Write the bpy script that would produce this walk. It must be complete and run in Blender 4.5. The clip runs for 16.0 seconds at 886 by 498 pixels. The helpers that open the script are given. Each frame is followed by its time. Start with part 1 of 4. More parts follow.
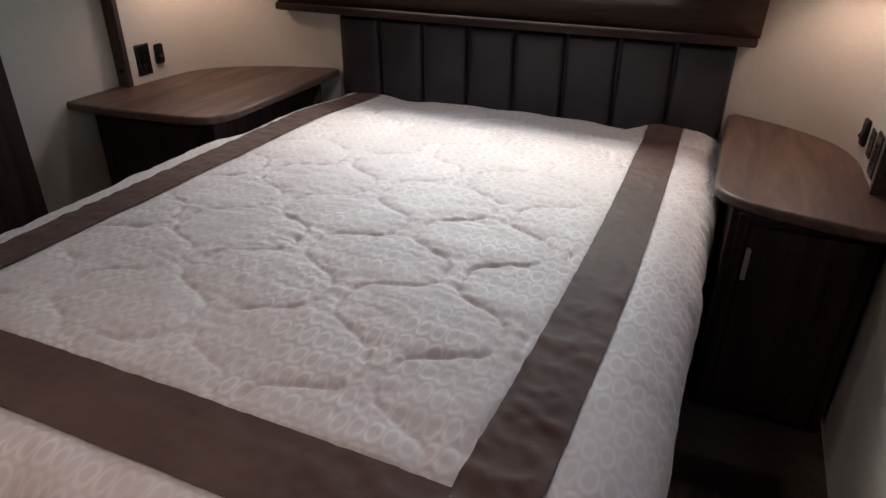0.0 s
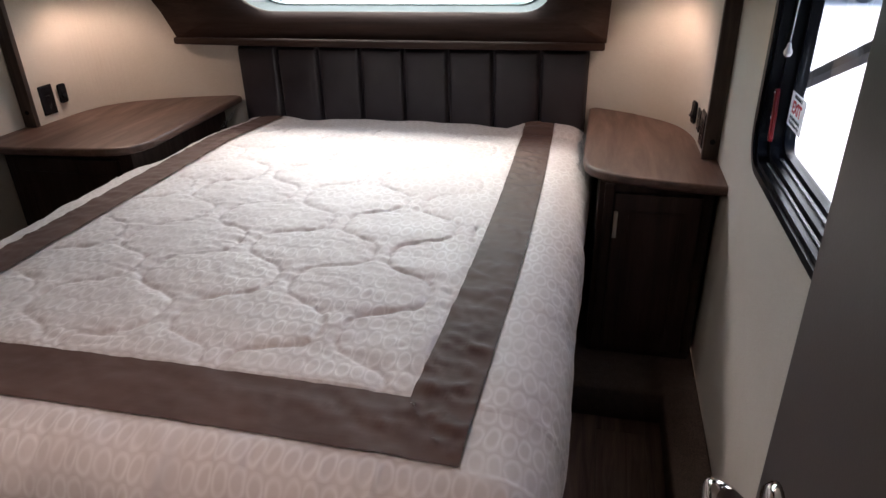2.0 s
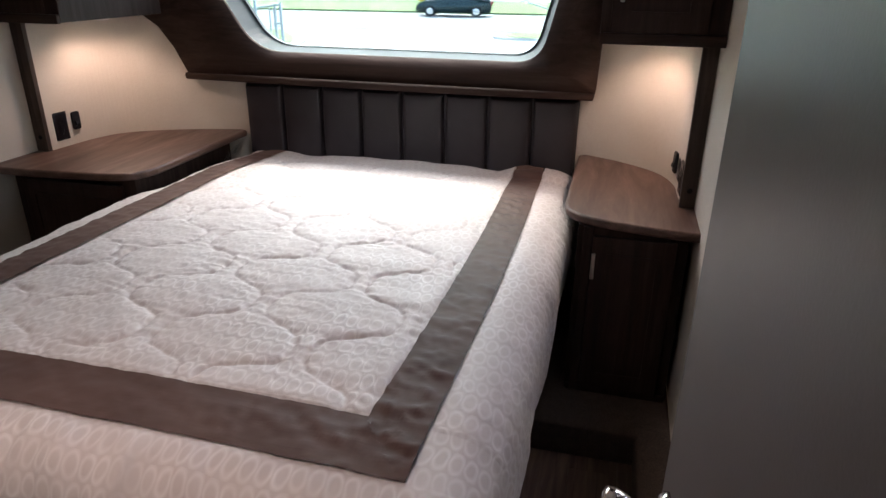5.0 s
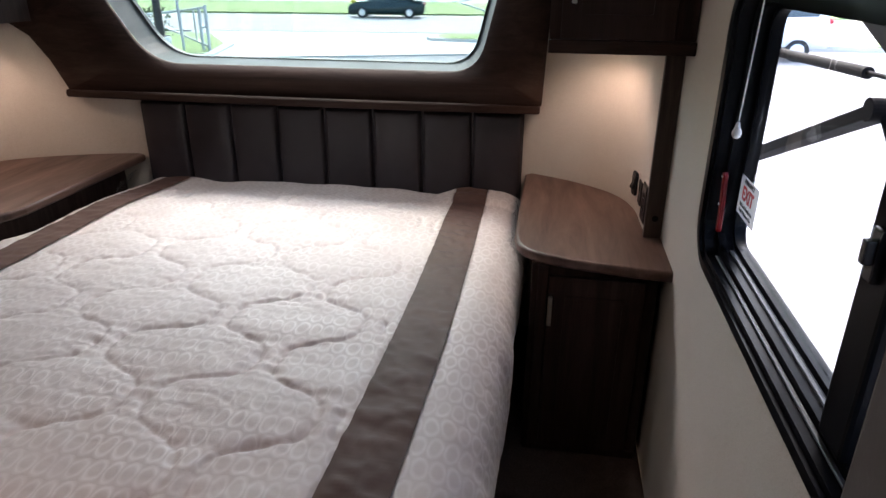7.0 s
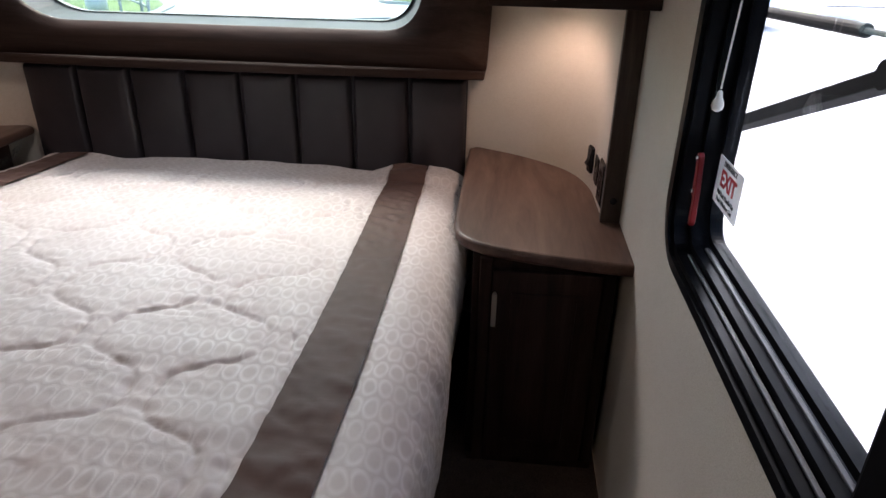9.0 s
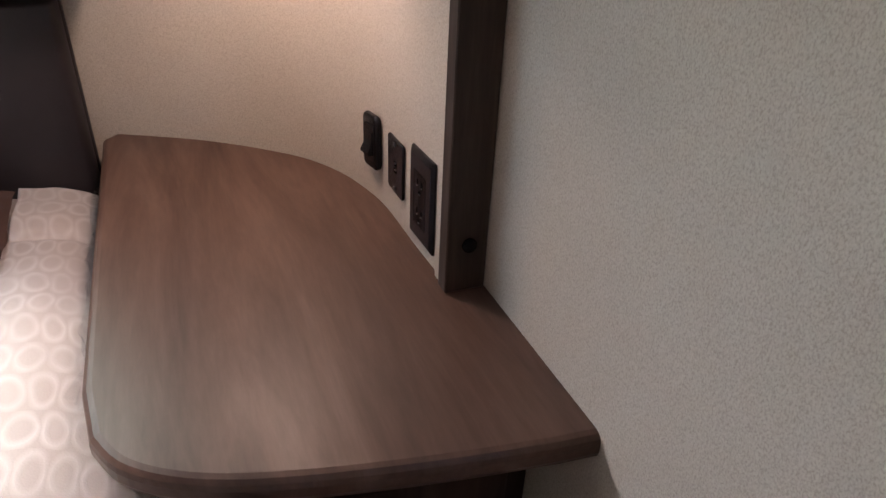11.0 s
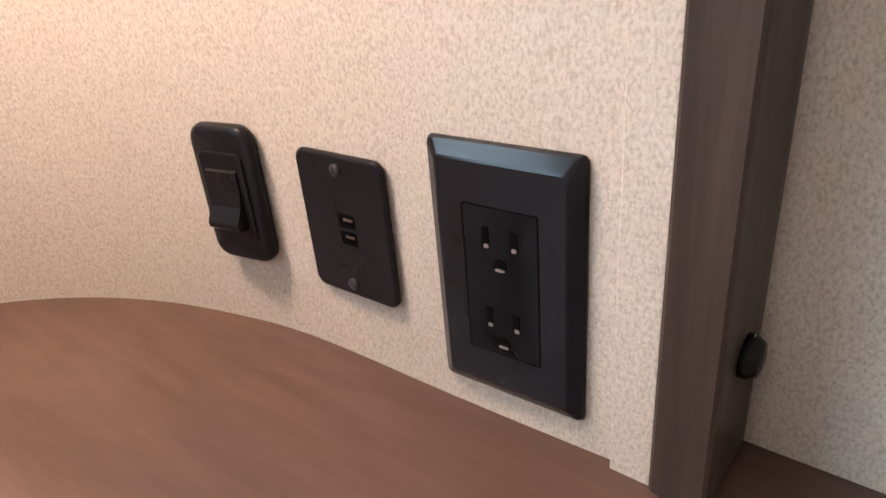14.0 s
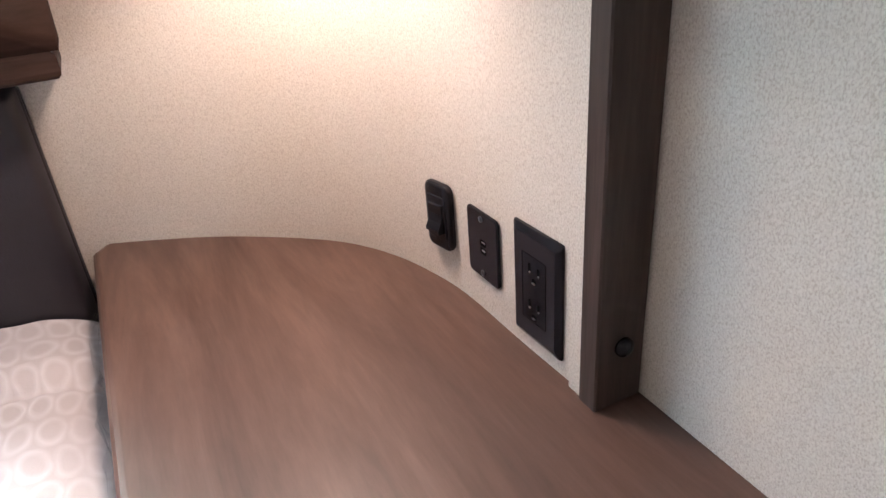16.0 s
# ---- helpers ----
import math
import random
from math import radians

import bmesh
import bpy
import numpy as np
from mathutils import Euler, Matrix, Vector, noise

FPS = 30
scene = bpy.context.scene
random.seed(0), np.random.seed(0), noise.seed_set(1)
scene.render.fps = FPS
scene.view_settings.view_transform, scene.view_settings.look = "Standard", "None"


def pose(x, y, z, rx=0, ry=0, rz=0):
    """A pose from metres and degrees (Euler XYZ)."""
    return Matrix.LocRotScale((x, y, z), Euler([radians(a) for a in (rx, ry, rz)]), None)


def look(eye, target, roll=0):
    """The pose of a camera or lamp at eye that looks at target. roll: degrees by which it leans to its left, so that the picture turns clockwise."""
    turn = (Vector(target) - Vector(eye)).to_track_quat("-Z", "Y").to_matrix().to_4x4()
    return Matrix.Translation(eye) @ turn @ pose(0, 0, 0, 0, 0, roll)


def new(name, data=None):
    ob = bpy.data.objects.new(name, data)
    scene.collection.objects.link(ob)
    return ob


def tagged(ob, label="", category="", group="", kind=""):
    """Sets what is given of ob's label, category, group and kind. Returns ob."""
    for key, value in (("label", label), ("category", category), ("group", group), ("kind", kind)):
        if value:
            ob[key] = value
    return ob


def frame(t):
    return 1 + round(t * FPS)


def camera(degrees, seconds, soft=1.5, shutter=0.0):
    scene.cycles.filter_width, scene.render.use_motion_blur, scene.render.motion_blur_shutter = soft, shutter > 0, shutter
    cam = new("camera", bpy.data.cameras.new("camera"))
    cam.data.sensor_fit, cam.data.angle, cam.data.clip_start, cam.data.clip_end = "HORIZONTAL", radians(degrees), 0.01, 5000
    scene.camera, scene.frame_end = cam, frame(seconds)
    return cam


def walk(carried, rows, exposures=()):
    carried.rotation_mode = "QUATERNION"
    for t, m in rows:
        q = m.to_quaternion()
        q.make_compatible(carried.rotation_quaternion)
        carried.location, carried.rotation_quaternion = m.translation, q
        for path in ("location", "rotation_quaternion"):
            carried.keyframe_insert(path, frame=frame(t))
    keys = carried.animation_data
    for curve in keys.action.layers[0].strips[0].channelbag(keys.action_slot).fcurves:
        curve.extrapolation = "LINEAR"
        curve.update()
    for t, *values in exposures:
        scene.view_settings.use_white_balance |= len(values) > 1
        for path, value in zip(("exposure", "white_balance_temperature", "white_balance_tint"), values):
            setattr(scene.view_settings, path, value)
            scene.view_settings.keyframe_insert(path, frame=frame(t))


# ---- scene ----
cam = camera(67.2, 16.0)
PATH = [
    (0, (0.771, -2.44, 1.443), (0.07, -0.824, 0.495), 0.3),
    (0.5, (0.782, -2.527, 1.461), (0.249, -0.849, 0.513), 0.5),
    (1, (0.776, -2.638, 1.469), (0.312, -0.931, 0.535), 0.0),
    (1.5, (0.782, -2.717, 1.471), (0.351, -0.992, 0.554), -1.0),
    (2, (0.805, -2.736, 1.482), (0.389, -0.996, 0.588), -1.5),
    (2.5, (0.833, -2.779, 1.486), (0.291, -1.061, 0.618), -1.8),
    (3, (0.869, -2.831, 1.477), (0.252, -1.136, 0.613), -1.5),
    (3.5, (0.86, -2.851, 1.485), (0.207, -1.164, 0.633), -0.5),
    (4, (0.803, -2.822, 1.49), (-0.032, -1.185, 0.7), -1.3),
    (4.5, (0.887, -2.81, 1.495), (0.179, -1.107, 0.723), 0.1),
    (4.7, (0.911, -2.807, 1.491), (0.354, -1.048, 0.719), 0.9),
    (6.8, (0.829, -2.477, 1.484), (0.547, -0.661, 0.697), 0.2),
    (7, (0.853, -2.436, 1.477), (0.564, -0.614, 0.703), 0.4),
    (7.5, (0.863, -2.354, 1.496), (0.596, -0.515, 0.758), 0.2),
    (8, (0.872, -2.297, 1.485), (0.566, -0.456, 0.767), 0.1),
    (8.5, (0.893, -2.257, 1.454), (0.588, -0.426, 0.711), 0.2),
    (9, (0.884, -2.164, 1.425), (0.727, -0.366, 0.564), 1.3),
    (9.5, (0.809, -1.99, 1.404), (0.985, -0.237, 0.458), 3.7),
    (10, (0.818, -1.768, 1.362), (1.156, -0.071, 0.359), 2.8),
    (10.2, (0.851, -1.612, 1.326), (1.242, 0.066, 0.311), 2.4),
    (12.3, (0.912, -0.827, 1.073), (2.032, 0.458, 0.028), 1.5),
    (12.5, (0.914, -0.79, 1.063), (2.08, 0.446, 0.007), 0.6),
    (13, (0.929, -0.71, 1.021), (2.225, 0.463, 0.049), -1.2),
    (13.5, (0.937, -0.659, 0.991), (2.268, 0.517, 0.072), -3.6),
    (14, (0.953, -0.635, 0.981), (2.295, 0.538, 0.074), -5.3),
    (14.5, (0.952, -0.632, 0.993), (2.273, 0.571, 0.095), -5.3),
    (15, (0.939, -0.67, 1.028), (2.233, 0.569, 0.14), -5.2),
    (15.5, (0.894, -0.766, 1.08), (1.939, 0.667, 0.157), -5.4),
    (16, (0.862, -0.916, 1.161), (1.607, 0.679, 0.211), -4.7),
]
walk(cam, [(t, look(*p)) for t, *p in PATH], [(0, 3.65, 6500, 17), (1.5, 3.92, 6500, 17), (3.5, 4.22, 6500, 17), (4.7, 4.22, 6500, 17), (7, 3.85, 6500, 17), (8.5, 3.85, 6500, 17),
     (10, 3.75, 6500, 17), (12.3, 5.22, 6700, 24), (13.5, 5.38, 6650, 18), (14.5, 5.34, 6500, 15), (15.2, 5.26, 6400, 15), (16, 5.17, 6000, 15)])

# ---- world, sun, exposure ----
world = bpy.data.worlds.new("world")
scene.world = world
world.use_nodes = True
wn = world.node_tree.nodes
sky = wn.new("ShaderNodeTexSky")
sky.sky_type = 'NISHITA'
sky.sun_disc = False
sky.sun_elevation, sky.sun_rotation = radians(50), radians(346)
sky.air_density, sky.dust_density = 1.0, 4.0
world.node_tree.links.new(sky.outputs[0], wn["Background"].inputs[0])
wn["Background"].inputs[1].default_value = 0.15
sun = new("sun", bpy.data.lights.new("sun", 'SUN'))
sun.data.energy, sun.data.angle, sun.data.color = 0.38, radians(60), (0.985, 0.98, 1.0)
sun.matrix_world = look((-2, 8, 10), (0, 0, 0))
# added area lamp in the front window's upper opening, standing in for sky light
sky_fill = new("window_sky_fill", bpy.data.lights.new("window_sky_fill", 'AREA'))
sky_fill.data.shape, sky_fill.data.size, sky_fill.data.size_y = 'RECTANGLE', 1.5, 0.2
sky_fill.data.energy, sky_fill.data.color, sky_fill.data.spread = 0.03, (0.78, 0.93, 1.0), radians(100)
sky_fill.matrix_world = look((-0.2, 0.055, 1.68), (-0.15, -0.35, 0.8))

# ---- materials ----


def node_mat(name, rough=0.5, metal=0.0, spec=0.5):
    m = bpy.data.materials.new(name)
    m.use_nodes = True
    b = m.node_tree.nodes["Principled BSDF"]
    b.inputs["Roughness"].default_value = rough
    b.inputs["Metallic"].default_value = metal
    b.inputs["Specular IOR Level"].default_value = spec
    return m, m.node_tree.nodes, m.node_tree.links, b


def ramp(nodes, links, src, stops):
    r = nodes.new("ShaderNodeValToRGB")
    e = r.color_ramp.elements
    while len(e) < len(stops):
        e.new(0.5)
    for k, (p, c) in enumerate(stops):
        e[k].position, e[k].color = p, (*c, 1)
    links.new(src, r.inputs[0])
    return r.outputs[0]


def mapped(nodes, links, scale, rot=(0, 0, 0), kind="Object"):
    tc, mp = nodes.new("ShaderNodeTexCoord"), nodes.new("ShaderNodeMapping")
    mp.inputs["Scale"].default_value = scale
    mp.inputs["Rotation"].default_value = rot
    links.new(tc.outputs[kind], mp.inputs[0])
    return mp.outputs[0]


def noise_tex(nodes, links, vec, scale, detail=4, rough=0.55, distort=0.0):
    n = nodes.new("ShaderNodeTexNoise")
    n.inputs["Scale"].default_value, n.inputs["Detail"].default_value = scale, detail
    n.inputs["Roughness"].default_value, n.inputs["Distortion"].default_value = rough, distort
    if vec is not None:
        links.new(vec, n.inputs["Vector"])
    return n.outputs["Fac"]


def bump(nodes, links, b, height, strength, dist=0.002):
    bp = nodes.new("ShaderNodeBump")
    bp.inputs["Strength"].default_value, bp.inputs["Distance"].default_value = strength, dist
    links.new(height, bp.inputs["Height"])
    links.new(bp.outputs[0], b.inputs["Normal"])


def mixed(nodes, links, fac, a, b2, mode='MIX'):
    mx = nodes.new("ShaderNodeMix")
    mx.data_type, mx.blend_type = 'RGBA', mode
    for src, key in ((fac, 0), (a, 6), (b2, 7)):
        if isinstance(src, (int, float)):
            mx.inputs[key].default_value = src
        elif isinstance(src, tuple):
            mx.inputs[key].default_value = (*src, 1)
        else:
            links.new(src, mx.inputs[key])
    return mx.outputs[2]


def plain(name, col, rough=0.5, metal=0.0, vary=0.25, scale=12, bumpy=0.05, fine=220, spec=0.5):
    """A paint, plastic or metal with soft blotches and a fine grain."""
    m, n, l, b = node_mat(name, rough, metal, spec)
    v = mapped(n, l, (1, 1, 1))
    lo = tuple(c * (1 - vary) for c in col)
    hi = tuple(min(1, c * (1 + vary)) for c in col)
    l.new(ramp(n, l, noise_tex(n, l, v, scale, 6), [(0.3, lo), (0.7, hi)]), b.inputs["Base Color"])
    if bumpy:
        bump(n, l, b, noise_tex(n, l, v, fine, 2), bumpy, 0.001)
    return m


def wood(name, dark, mid, light, axis, rough=0.4, stretch=14, scale=2.2, knot=0.6, spec=0.5):
    """Streaked grain that runs along one axis (0 x, 1 y, 2 z)."""
    m, n, l, b = node_mat(name, rough, 0, spec)
    sc = [stretch, stretch, stretch]
    sc[axis] = 1.0
    v = mapped(n, l, tuple(sc))
    big = noise_tex(n, l, v, scale, 8, 0.62, knot)
    fine = noise_tex(n, l, v, scale * 9, 4, 0.6, 0.2)
    c1 = ramp(n, l, big, [(0.30, dark), (0.50, mid), (0.72, light)])
    c2 = ramp(n, l, fine, [(0.35, (0.72, 0.72, 0.72)), (0.65, (1, 1, 1))])
    l.new(mixed(n, l, 0.7, c1, c2, 'MULTIPLY'), b.inputs["Base Color"])
    l.new(ramp(n, l, big, [(0.3, (rough * 1.25,) * 3), (0.7, (rough * 0.85,) * 3)]), b.inputs["Roughness"])
    bump(n, l, b, fine, 0.12, 0.001)
    return m


def wallpaper():
    m, n, l, b = node_mat("wallpaper", 0.6)
    v = mapped(n, l, (1, 1, 0.7))
    sp = noise_tex(n, l, v, 680, 3, 0.6, 0.4)
    blot = noise_tex(n, l, v, 5, 4)
    c = ramp(n, l, sp, [(0.36, (0.465, 0.41, 0.345)), (0.48, (0.57, 0.515, 0.45)), (0.64, (0.65, 0.60, 0.53))])
    c2 = ramp(n, l, blot, [(0.3, (0.93, 0.92, 0.90)), (0.7, (1, 1, 1))])
    l.new(mixed(n, l, 1.0, c, c2, 'MULTIPLY'), b.inputs["Base Color"])
    l.new(ramp(n, l, sp, [(0.3, (0.7,) * 3), (0.7, (0.45,) * 3)]), b.inputs["Roughness"])
    bump(n, l, b, sp, 0.22, 0.001)
    return m


def math_node(n, l, op, a, b2=None):
    k = n.new("ShaderNodeMath")
    k.operation = op
    for i, s in enumerate((a, b2)):
        if s is None:
            continue
        if isinstance(s, (int, float)):
            k.inputs[i].default_value = s
        else:
            l.new(s, k.inputs[i])
    return k.outputs[0]


def jacquard():
    """Pinkish grey quilt cloth, woven with pale ovals in staggered rows."""
    m, n, l, b = node_mat("jacquard", 0.55)
    uv = n.new("ShaderNodeUVMap")
    sep = n.new("ShaderNodeSeparateXYZ")
    wob = n.new("ShaderNodeTexNoise")
    wob.inputs["Scale"].default_value = 13
    l.new(uv.outputs[0], wob.inputs["Vector"])
    add = n.new("ShaderNodeVectorMath")
    add.operation = 'MULTIPLY_ADD'
    l.new(wob.outputs["Color"], add.inputs[0])
    add.inputs[1].default_value = (0.020, 0.020, 0)
    l.new(uv.outputs[0], add.inputs[2])
    l.new(add.outputs[0], sep.inputs[0])
    sx, sy = 0.030, 0.055
    row = math_node(n, l, 'FLOOR', math_node(n, l, 'DIVIDE', sep.outputs[1], sy))
    shift = math_node(n, l, 'MULTIPLY', math_node(n, l, 'MODULO', row, 2.0), 0.5)
    fx = math_node(n, l, 'SUBTRACT', math_node(n, l, 'FRACT', math_node(n, l, 'ADD', math_node(n, l, 'DIVIDE', sep.outputs[0], sx), shift)), 0.5)
    fy = math_node(n, l, 'SUBTRACT', math_node(n, l, 'FRACT', math_node(n, l, 'DIVIDE', sep.outputs[1], sy)), 0.5)
    rr = math_node(n, l, 'SQRT', math_node(n, l, 'ADD', math_node(n, l, 'MULTIPLY', fx, fx), math_node(n, l, 'MULTIPLY', fy, fy)))
    ring = math_node(n, l, 'ABSOLUTE', math_node(n, l, 'SUBTRACT', rr, 0.40))
    fac = ramp(n, l, ring, [(0.0, (1, 1, 1)), (0.17, (0, 0, 0))])
    soft = noise_tex(n, l, uv.outputs[0], 4, 5)
    ground = ramp(n, l, soft, [(0.3, (0.475, 0.415, 0.405)), (0.7, (0.56, 0.505, 0.495))])
    pale = noise_tex(n, l, uv.outputs[0], 14, 3)
    wide = noise_tex(n, l, uv.outputs[0], 2.3, 2)
    amount = math_node(n, l, 'MULTIPLY', math_node(n, l, 'MULTIPLY', fac, ramp(n, l, pale, [(0.32, (0.16,) * 3), (0.68, (0.60,) * 3)])), ramp(n, l, wide, [(0.35, (0.6,) * 3), (0.6, (1,) * 3)]))
    l.new(mixed(n, l, amount, ground, (0.80, 0.775, 0.77)), b.inputs["Base Color"])
    weave = noise_tex(n, l, uv.outputs[0], 420, 2)
    l.new(ramp(n, l, amount, [(0.0, (0.62,) * 3), (0.6, (0.46,) * 3)]), b.inputs["Roughness"])
    bump(n, l, b, math_node(n, l, 'ADD', math_node(n, l, 'MULTIPLY', amount, 1.6), math_node(n, l, 'MULTIPLY', weave, 0.4)), 0.42, 0.002)
    b.inputs["Sheen Weight"].default_value = 0.25
    return m


def satin():
    m, n, l, b = node_mat("satin_band_cloth", 0.52, 0, 0.09)
    uv = n.new("ShaderNodeUVMap")
    w = noise_tex(n, l, uv.outputs[0], 6, 5)
    l.new(ramp(n, l, w, [(0.3, (0.077, 0.0455, 0.039)), (0.7, (0.110, 0.068, 0.058))]), b.inputs["Base Color"])
    mp = n.new("ShaderNodeMapping")
    mp.inputs["Scale"].default_value = (5, 24, 1)
    l.new(uv.outputs[0], mp.inputs[0])
    bump(n, l, b, noise_tex(n, l, mp.outputs[0], 1.3, 3, 0.5, 0.8), 0.15, 0.005)
    b.inputs["Sheen Weight"].default_value = 0.03
    return m


def carpet():
    m, n, l, b = node_mat("carpet", 0.95)
    v = mapped(n, l, (1, 1, 1))
    f = noise_tex(n, l, v, 380, 3, 0.7)
    g = noise_tex(n, l, v, 35, 4)
    c = ramp(n, l, f, [(0.35, (0.05, 0.032, 0.024)), (0.65, (0.17, 0.115, 0.085))])
    l.new(mixed(n, l, 0.5, c, ramp(n, l, g, [(0.3, (0.5, 0.45, 0.42)), (0.7, (1, 1, 1))]), 'MULTIPLY'), b.inputs["Base Color"])
    bump(n, l, b, f, 0.8, 0.006)
    return m


def pane(name, tint, gloss=0.03):
    """Thin glass: tinted clear, with a gloss that grows towards grazing views."""
    m = bpy.data.materials.new(name)
    m.use_nodes = True
    n, l = m.node_tree.nodes, m.node_tree.links
    n.remove(n["Principled BSDF"])
    tr, gl, mx, lw = (n.new("ShaderNodeBsdfTransparent"), n.new("ShaderNodeBsdfGlossy"), n.new("ShaderNodeMixShader"), n.new("ShaderNodeLayerWeight"))
    tr.inputs[0].default_value = (*tint, 1)
    gl.inputs["Roughness"].default_value = gloss
    lw.inputs[0].default_value = 0.5
    edge = math_node(n, l, 'ADD', math_node(n, l, 'MULTIPLY', math_node(n, l, 'POWER', lw.outputs["Facing"], 5.0), 0.6), 0.03)
    l.new(edge, mx.inputs[0])
    l.new(tr.outputs[0], mx.inputs[1])
    l.new(gl.outputs[0], mx.inputs[2])
    l.new(mx.outputs[0], n["Material Output"].inputs[0])
    return m


def plank_mat():
    m, n, l, b = node_mat("vinyl_plank", 0.38)
    info = n.new("ShaderNodeObjectInfo")
    v = mapped(n, l, (16, 1.1, 1))
    add = n.new("ShaderNodeVectorMath")
    add.operation = 'ADD'
    l.new(v, add.inputs[0])
    l.new(info.outputs["Random"], add.inputs[1])
    big = noise_tex(n, l, add.outputs[0], 2.4, 8, 0.65, 0.8)
    c = ramp(n, l, big, [(0.3, (0.085, 0.047, 0.034)), (0.5, (0.165, 0.100, 0.074)), (0.7, (0.25, 0.165, 0.125))])
    tone = ramp(n, l, info.outputs["Random"], [(0.0, (0.62, 0.6, 0.58)), (1.0, (1, 1, 1))])
    l.new(mixed(n, l, 1.0, c, tone, 'MULTIPLY'), b.inputs["Base Color"])
    bump(n, l, b, big, 0.1, 0.001)
    return m


def glow(name, col, strength):
    m, n, l, b = node_mat(name, 0.4)
    b.inputs["Base Color"].default_value = (*col, 1)
    b.inputs["Emission Color"].default_value = (*col, 1)
    b.inputs["Emission Strength"].default_value = strength
    return m


WALL = wallpaper()
DARK = wood("dark_wood_upright", (0.020, 0.0106, 0.0082), (0.034, 0.0188, 0.0142), (0.051, 0.030, 0.0225), 2, 0.5, spec=0.16)
DARKX = wood("dark_wood_level", (0.020, 0.0106, 0.0082), (0.034, 0.0188, 0.0142), (0.051, 0.030, 0.0225), 0, 0.5, spec=0.14)
TRIM = wood("trim_wood", (0.036, 0.024, 0.019), (0.062, 0.042, 0.034), (0.098, 0.070, 0.057), 2, 0.42, spec=0.3)
COUNTER = wood("counter_laminate", (0.060, 0.032, 0.024), (0.105, 0.060, 0.045), (0.150, 0.090, 0.070), 1, 0.38, 7, 1.7, 0.9, 0.32)
CEIL = plain("ceiling_vinyl", (0.72, 0.70, 0.66), 0.7, 0, 0.06, 6, 0.1, 150)
JACQ, SATIN, CARPET, PLANK = jacquard(), satin(), carpet(), plank_mat()
LEATHER = plain("dark_leatherette", (0.025, 0.0205, 0.0245), 0.44, 0, 0.2, 10, 0.25, 420, 0.42)
BLACKP = plain("black_plastic", (0.011, 0.011, 0.013), 0.26, 0, 0.15, 30, 0.03, 500, 0.20)
ARMB = plain("matt_black_awning_metal", (0.006, 0.006, 0.007), 0.7, 0.0, 0.2, 15, 0.03, 300, 0.08)
FRAMEB = plain("black_painted_metal", (0.0035, 0.0037, 0.0045), 0.28, 0.0, 0.2, 15, 0.03, 300, 0.05)
# near-black colour that paints in the shade of slots, gaps and jack openings
HOLESHADE = plain("recess_shade_black", (0.003, 0.003, 0.003), 0.9, 0, 0.1, 20, 0, 220, 0.02)
STEEL = plain("brushed_steel", (0.62, 0.60, 0.57), 0.28, 1.0, 0.1, 40, 0.05, 600)
CHROME = plain("chrome", (0.60, 0.56, 0.53), 0.12, 1.0, 0.05, 20, 0)
ALU = plain("bright_aluminium", (0.7, 0.72, 0.75), 0.22, 1.0, 0.08, 30, 0.03)
TRACK = plain("dull_track", (0.05, 0.05, 0.054), 0.4, 0.6, 0.2, 30, 0.03)
MIRROR = plain("mirror_silver", (0.9, 0.91, 0.9), 0.01, 1.0, 0.01, 3, 0)
DOORM = plain("dark_door_laminate", (0.042, 0.031, 0.028), 0.42, 0, 0.12, 4, 0.08, 260, 0.4)
GLOSSB = plain("glossy_black_plastic", (0.011, 0.011, 0.013), 0.13, 0, 0.15, 30, 0.02, 500, 0.28)
RED = plain("red_plastic", (0.17, 0.005, 0.007), 0.4, 0, 0.12, 30, 0.03, 220, 0.2)
REDINK = plain("red_ink", (0.62, 0.02, 0.03), 0.5, 0, 0.05, 40, 0)
BLACKINK = plain("black_ink", (0.02, 0.02, 0.02), 0.5, 0, 0.05, 40, 0)
WHITEP = plain("white_plastic", (0.80, 0.79, 0.76), 0.4, 0, 0.06, 20, 0.03)
CARD = plain("white_card", (0.82, 0.81, 0.80), 0.5, 0, 0.05, 25, 0.02)
_n, _l = CARD.node_tree.nodes, CARD.node_tree.links
_tr, _mx = _n.new("ShaderNodeBsdfTranslucent"), _n.new("ShaderNodeMixShader")
_tr.inputs[0].default_value, _mx.inputs[0].default_value = (0.8, 0.79, 0.78, 1), 0.35
_l.new(_n["Principled BSDF"].outputs[0], _mx.inputs[1]), _l.new(_tr.outputs[0], _mx.inputs[2])
_l.new(_mx.outputs[0], _n["Material Output"].inputs[0])
REVEAL = plain("pale_window_reveal", (0.075, 0.098, 0.104), 0.6, 0, 0.15, 8, 0.05, 220, 0.06)
GLASS_SIDE = pane("clear_glass", (0.93, 0.95, 0.94))
GLASS_FRONT = pane("tinted_glass", (0.47, 0.54, 0.53))
LAMPGLOW = glow("lamp_lens", (1.0, 0.80, 0.58), 2.6)
# diffuser of the unseen ceiling lamps added as fill
FILLGLOW = glow("fill_lamp_diffuser", (1.0, 0.90, 0.80), 1.2)

# ---- mesh helpers ----


def part(name, bm, material, parent=None, label="", smooth=False):
    me = bpy.data.meshes.new(name)
    bm.normal_update()
    bm.to_mesh(me)
    bm.free()
    if smooth:
        for p in me.polygons:
            p.use_smooth = True
    me.materials.append(material)
    ob = new(name, me)
    if parent is not None:
        ob.parent = parent
        ob.matrix_parent_inverse = parent.matrix_basis.inverted()
    if label:
        tagged(ob, label)
    return ob


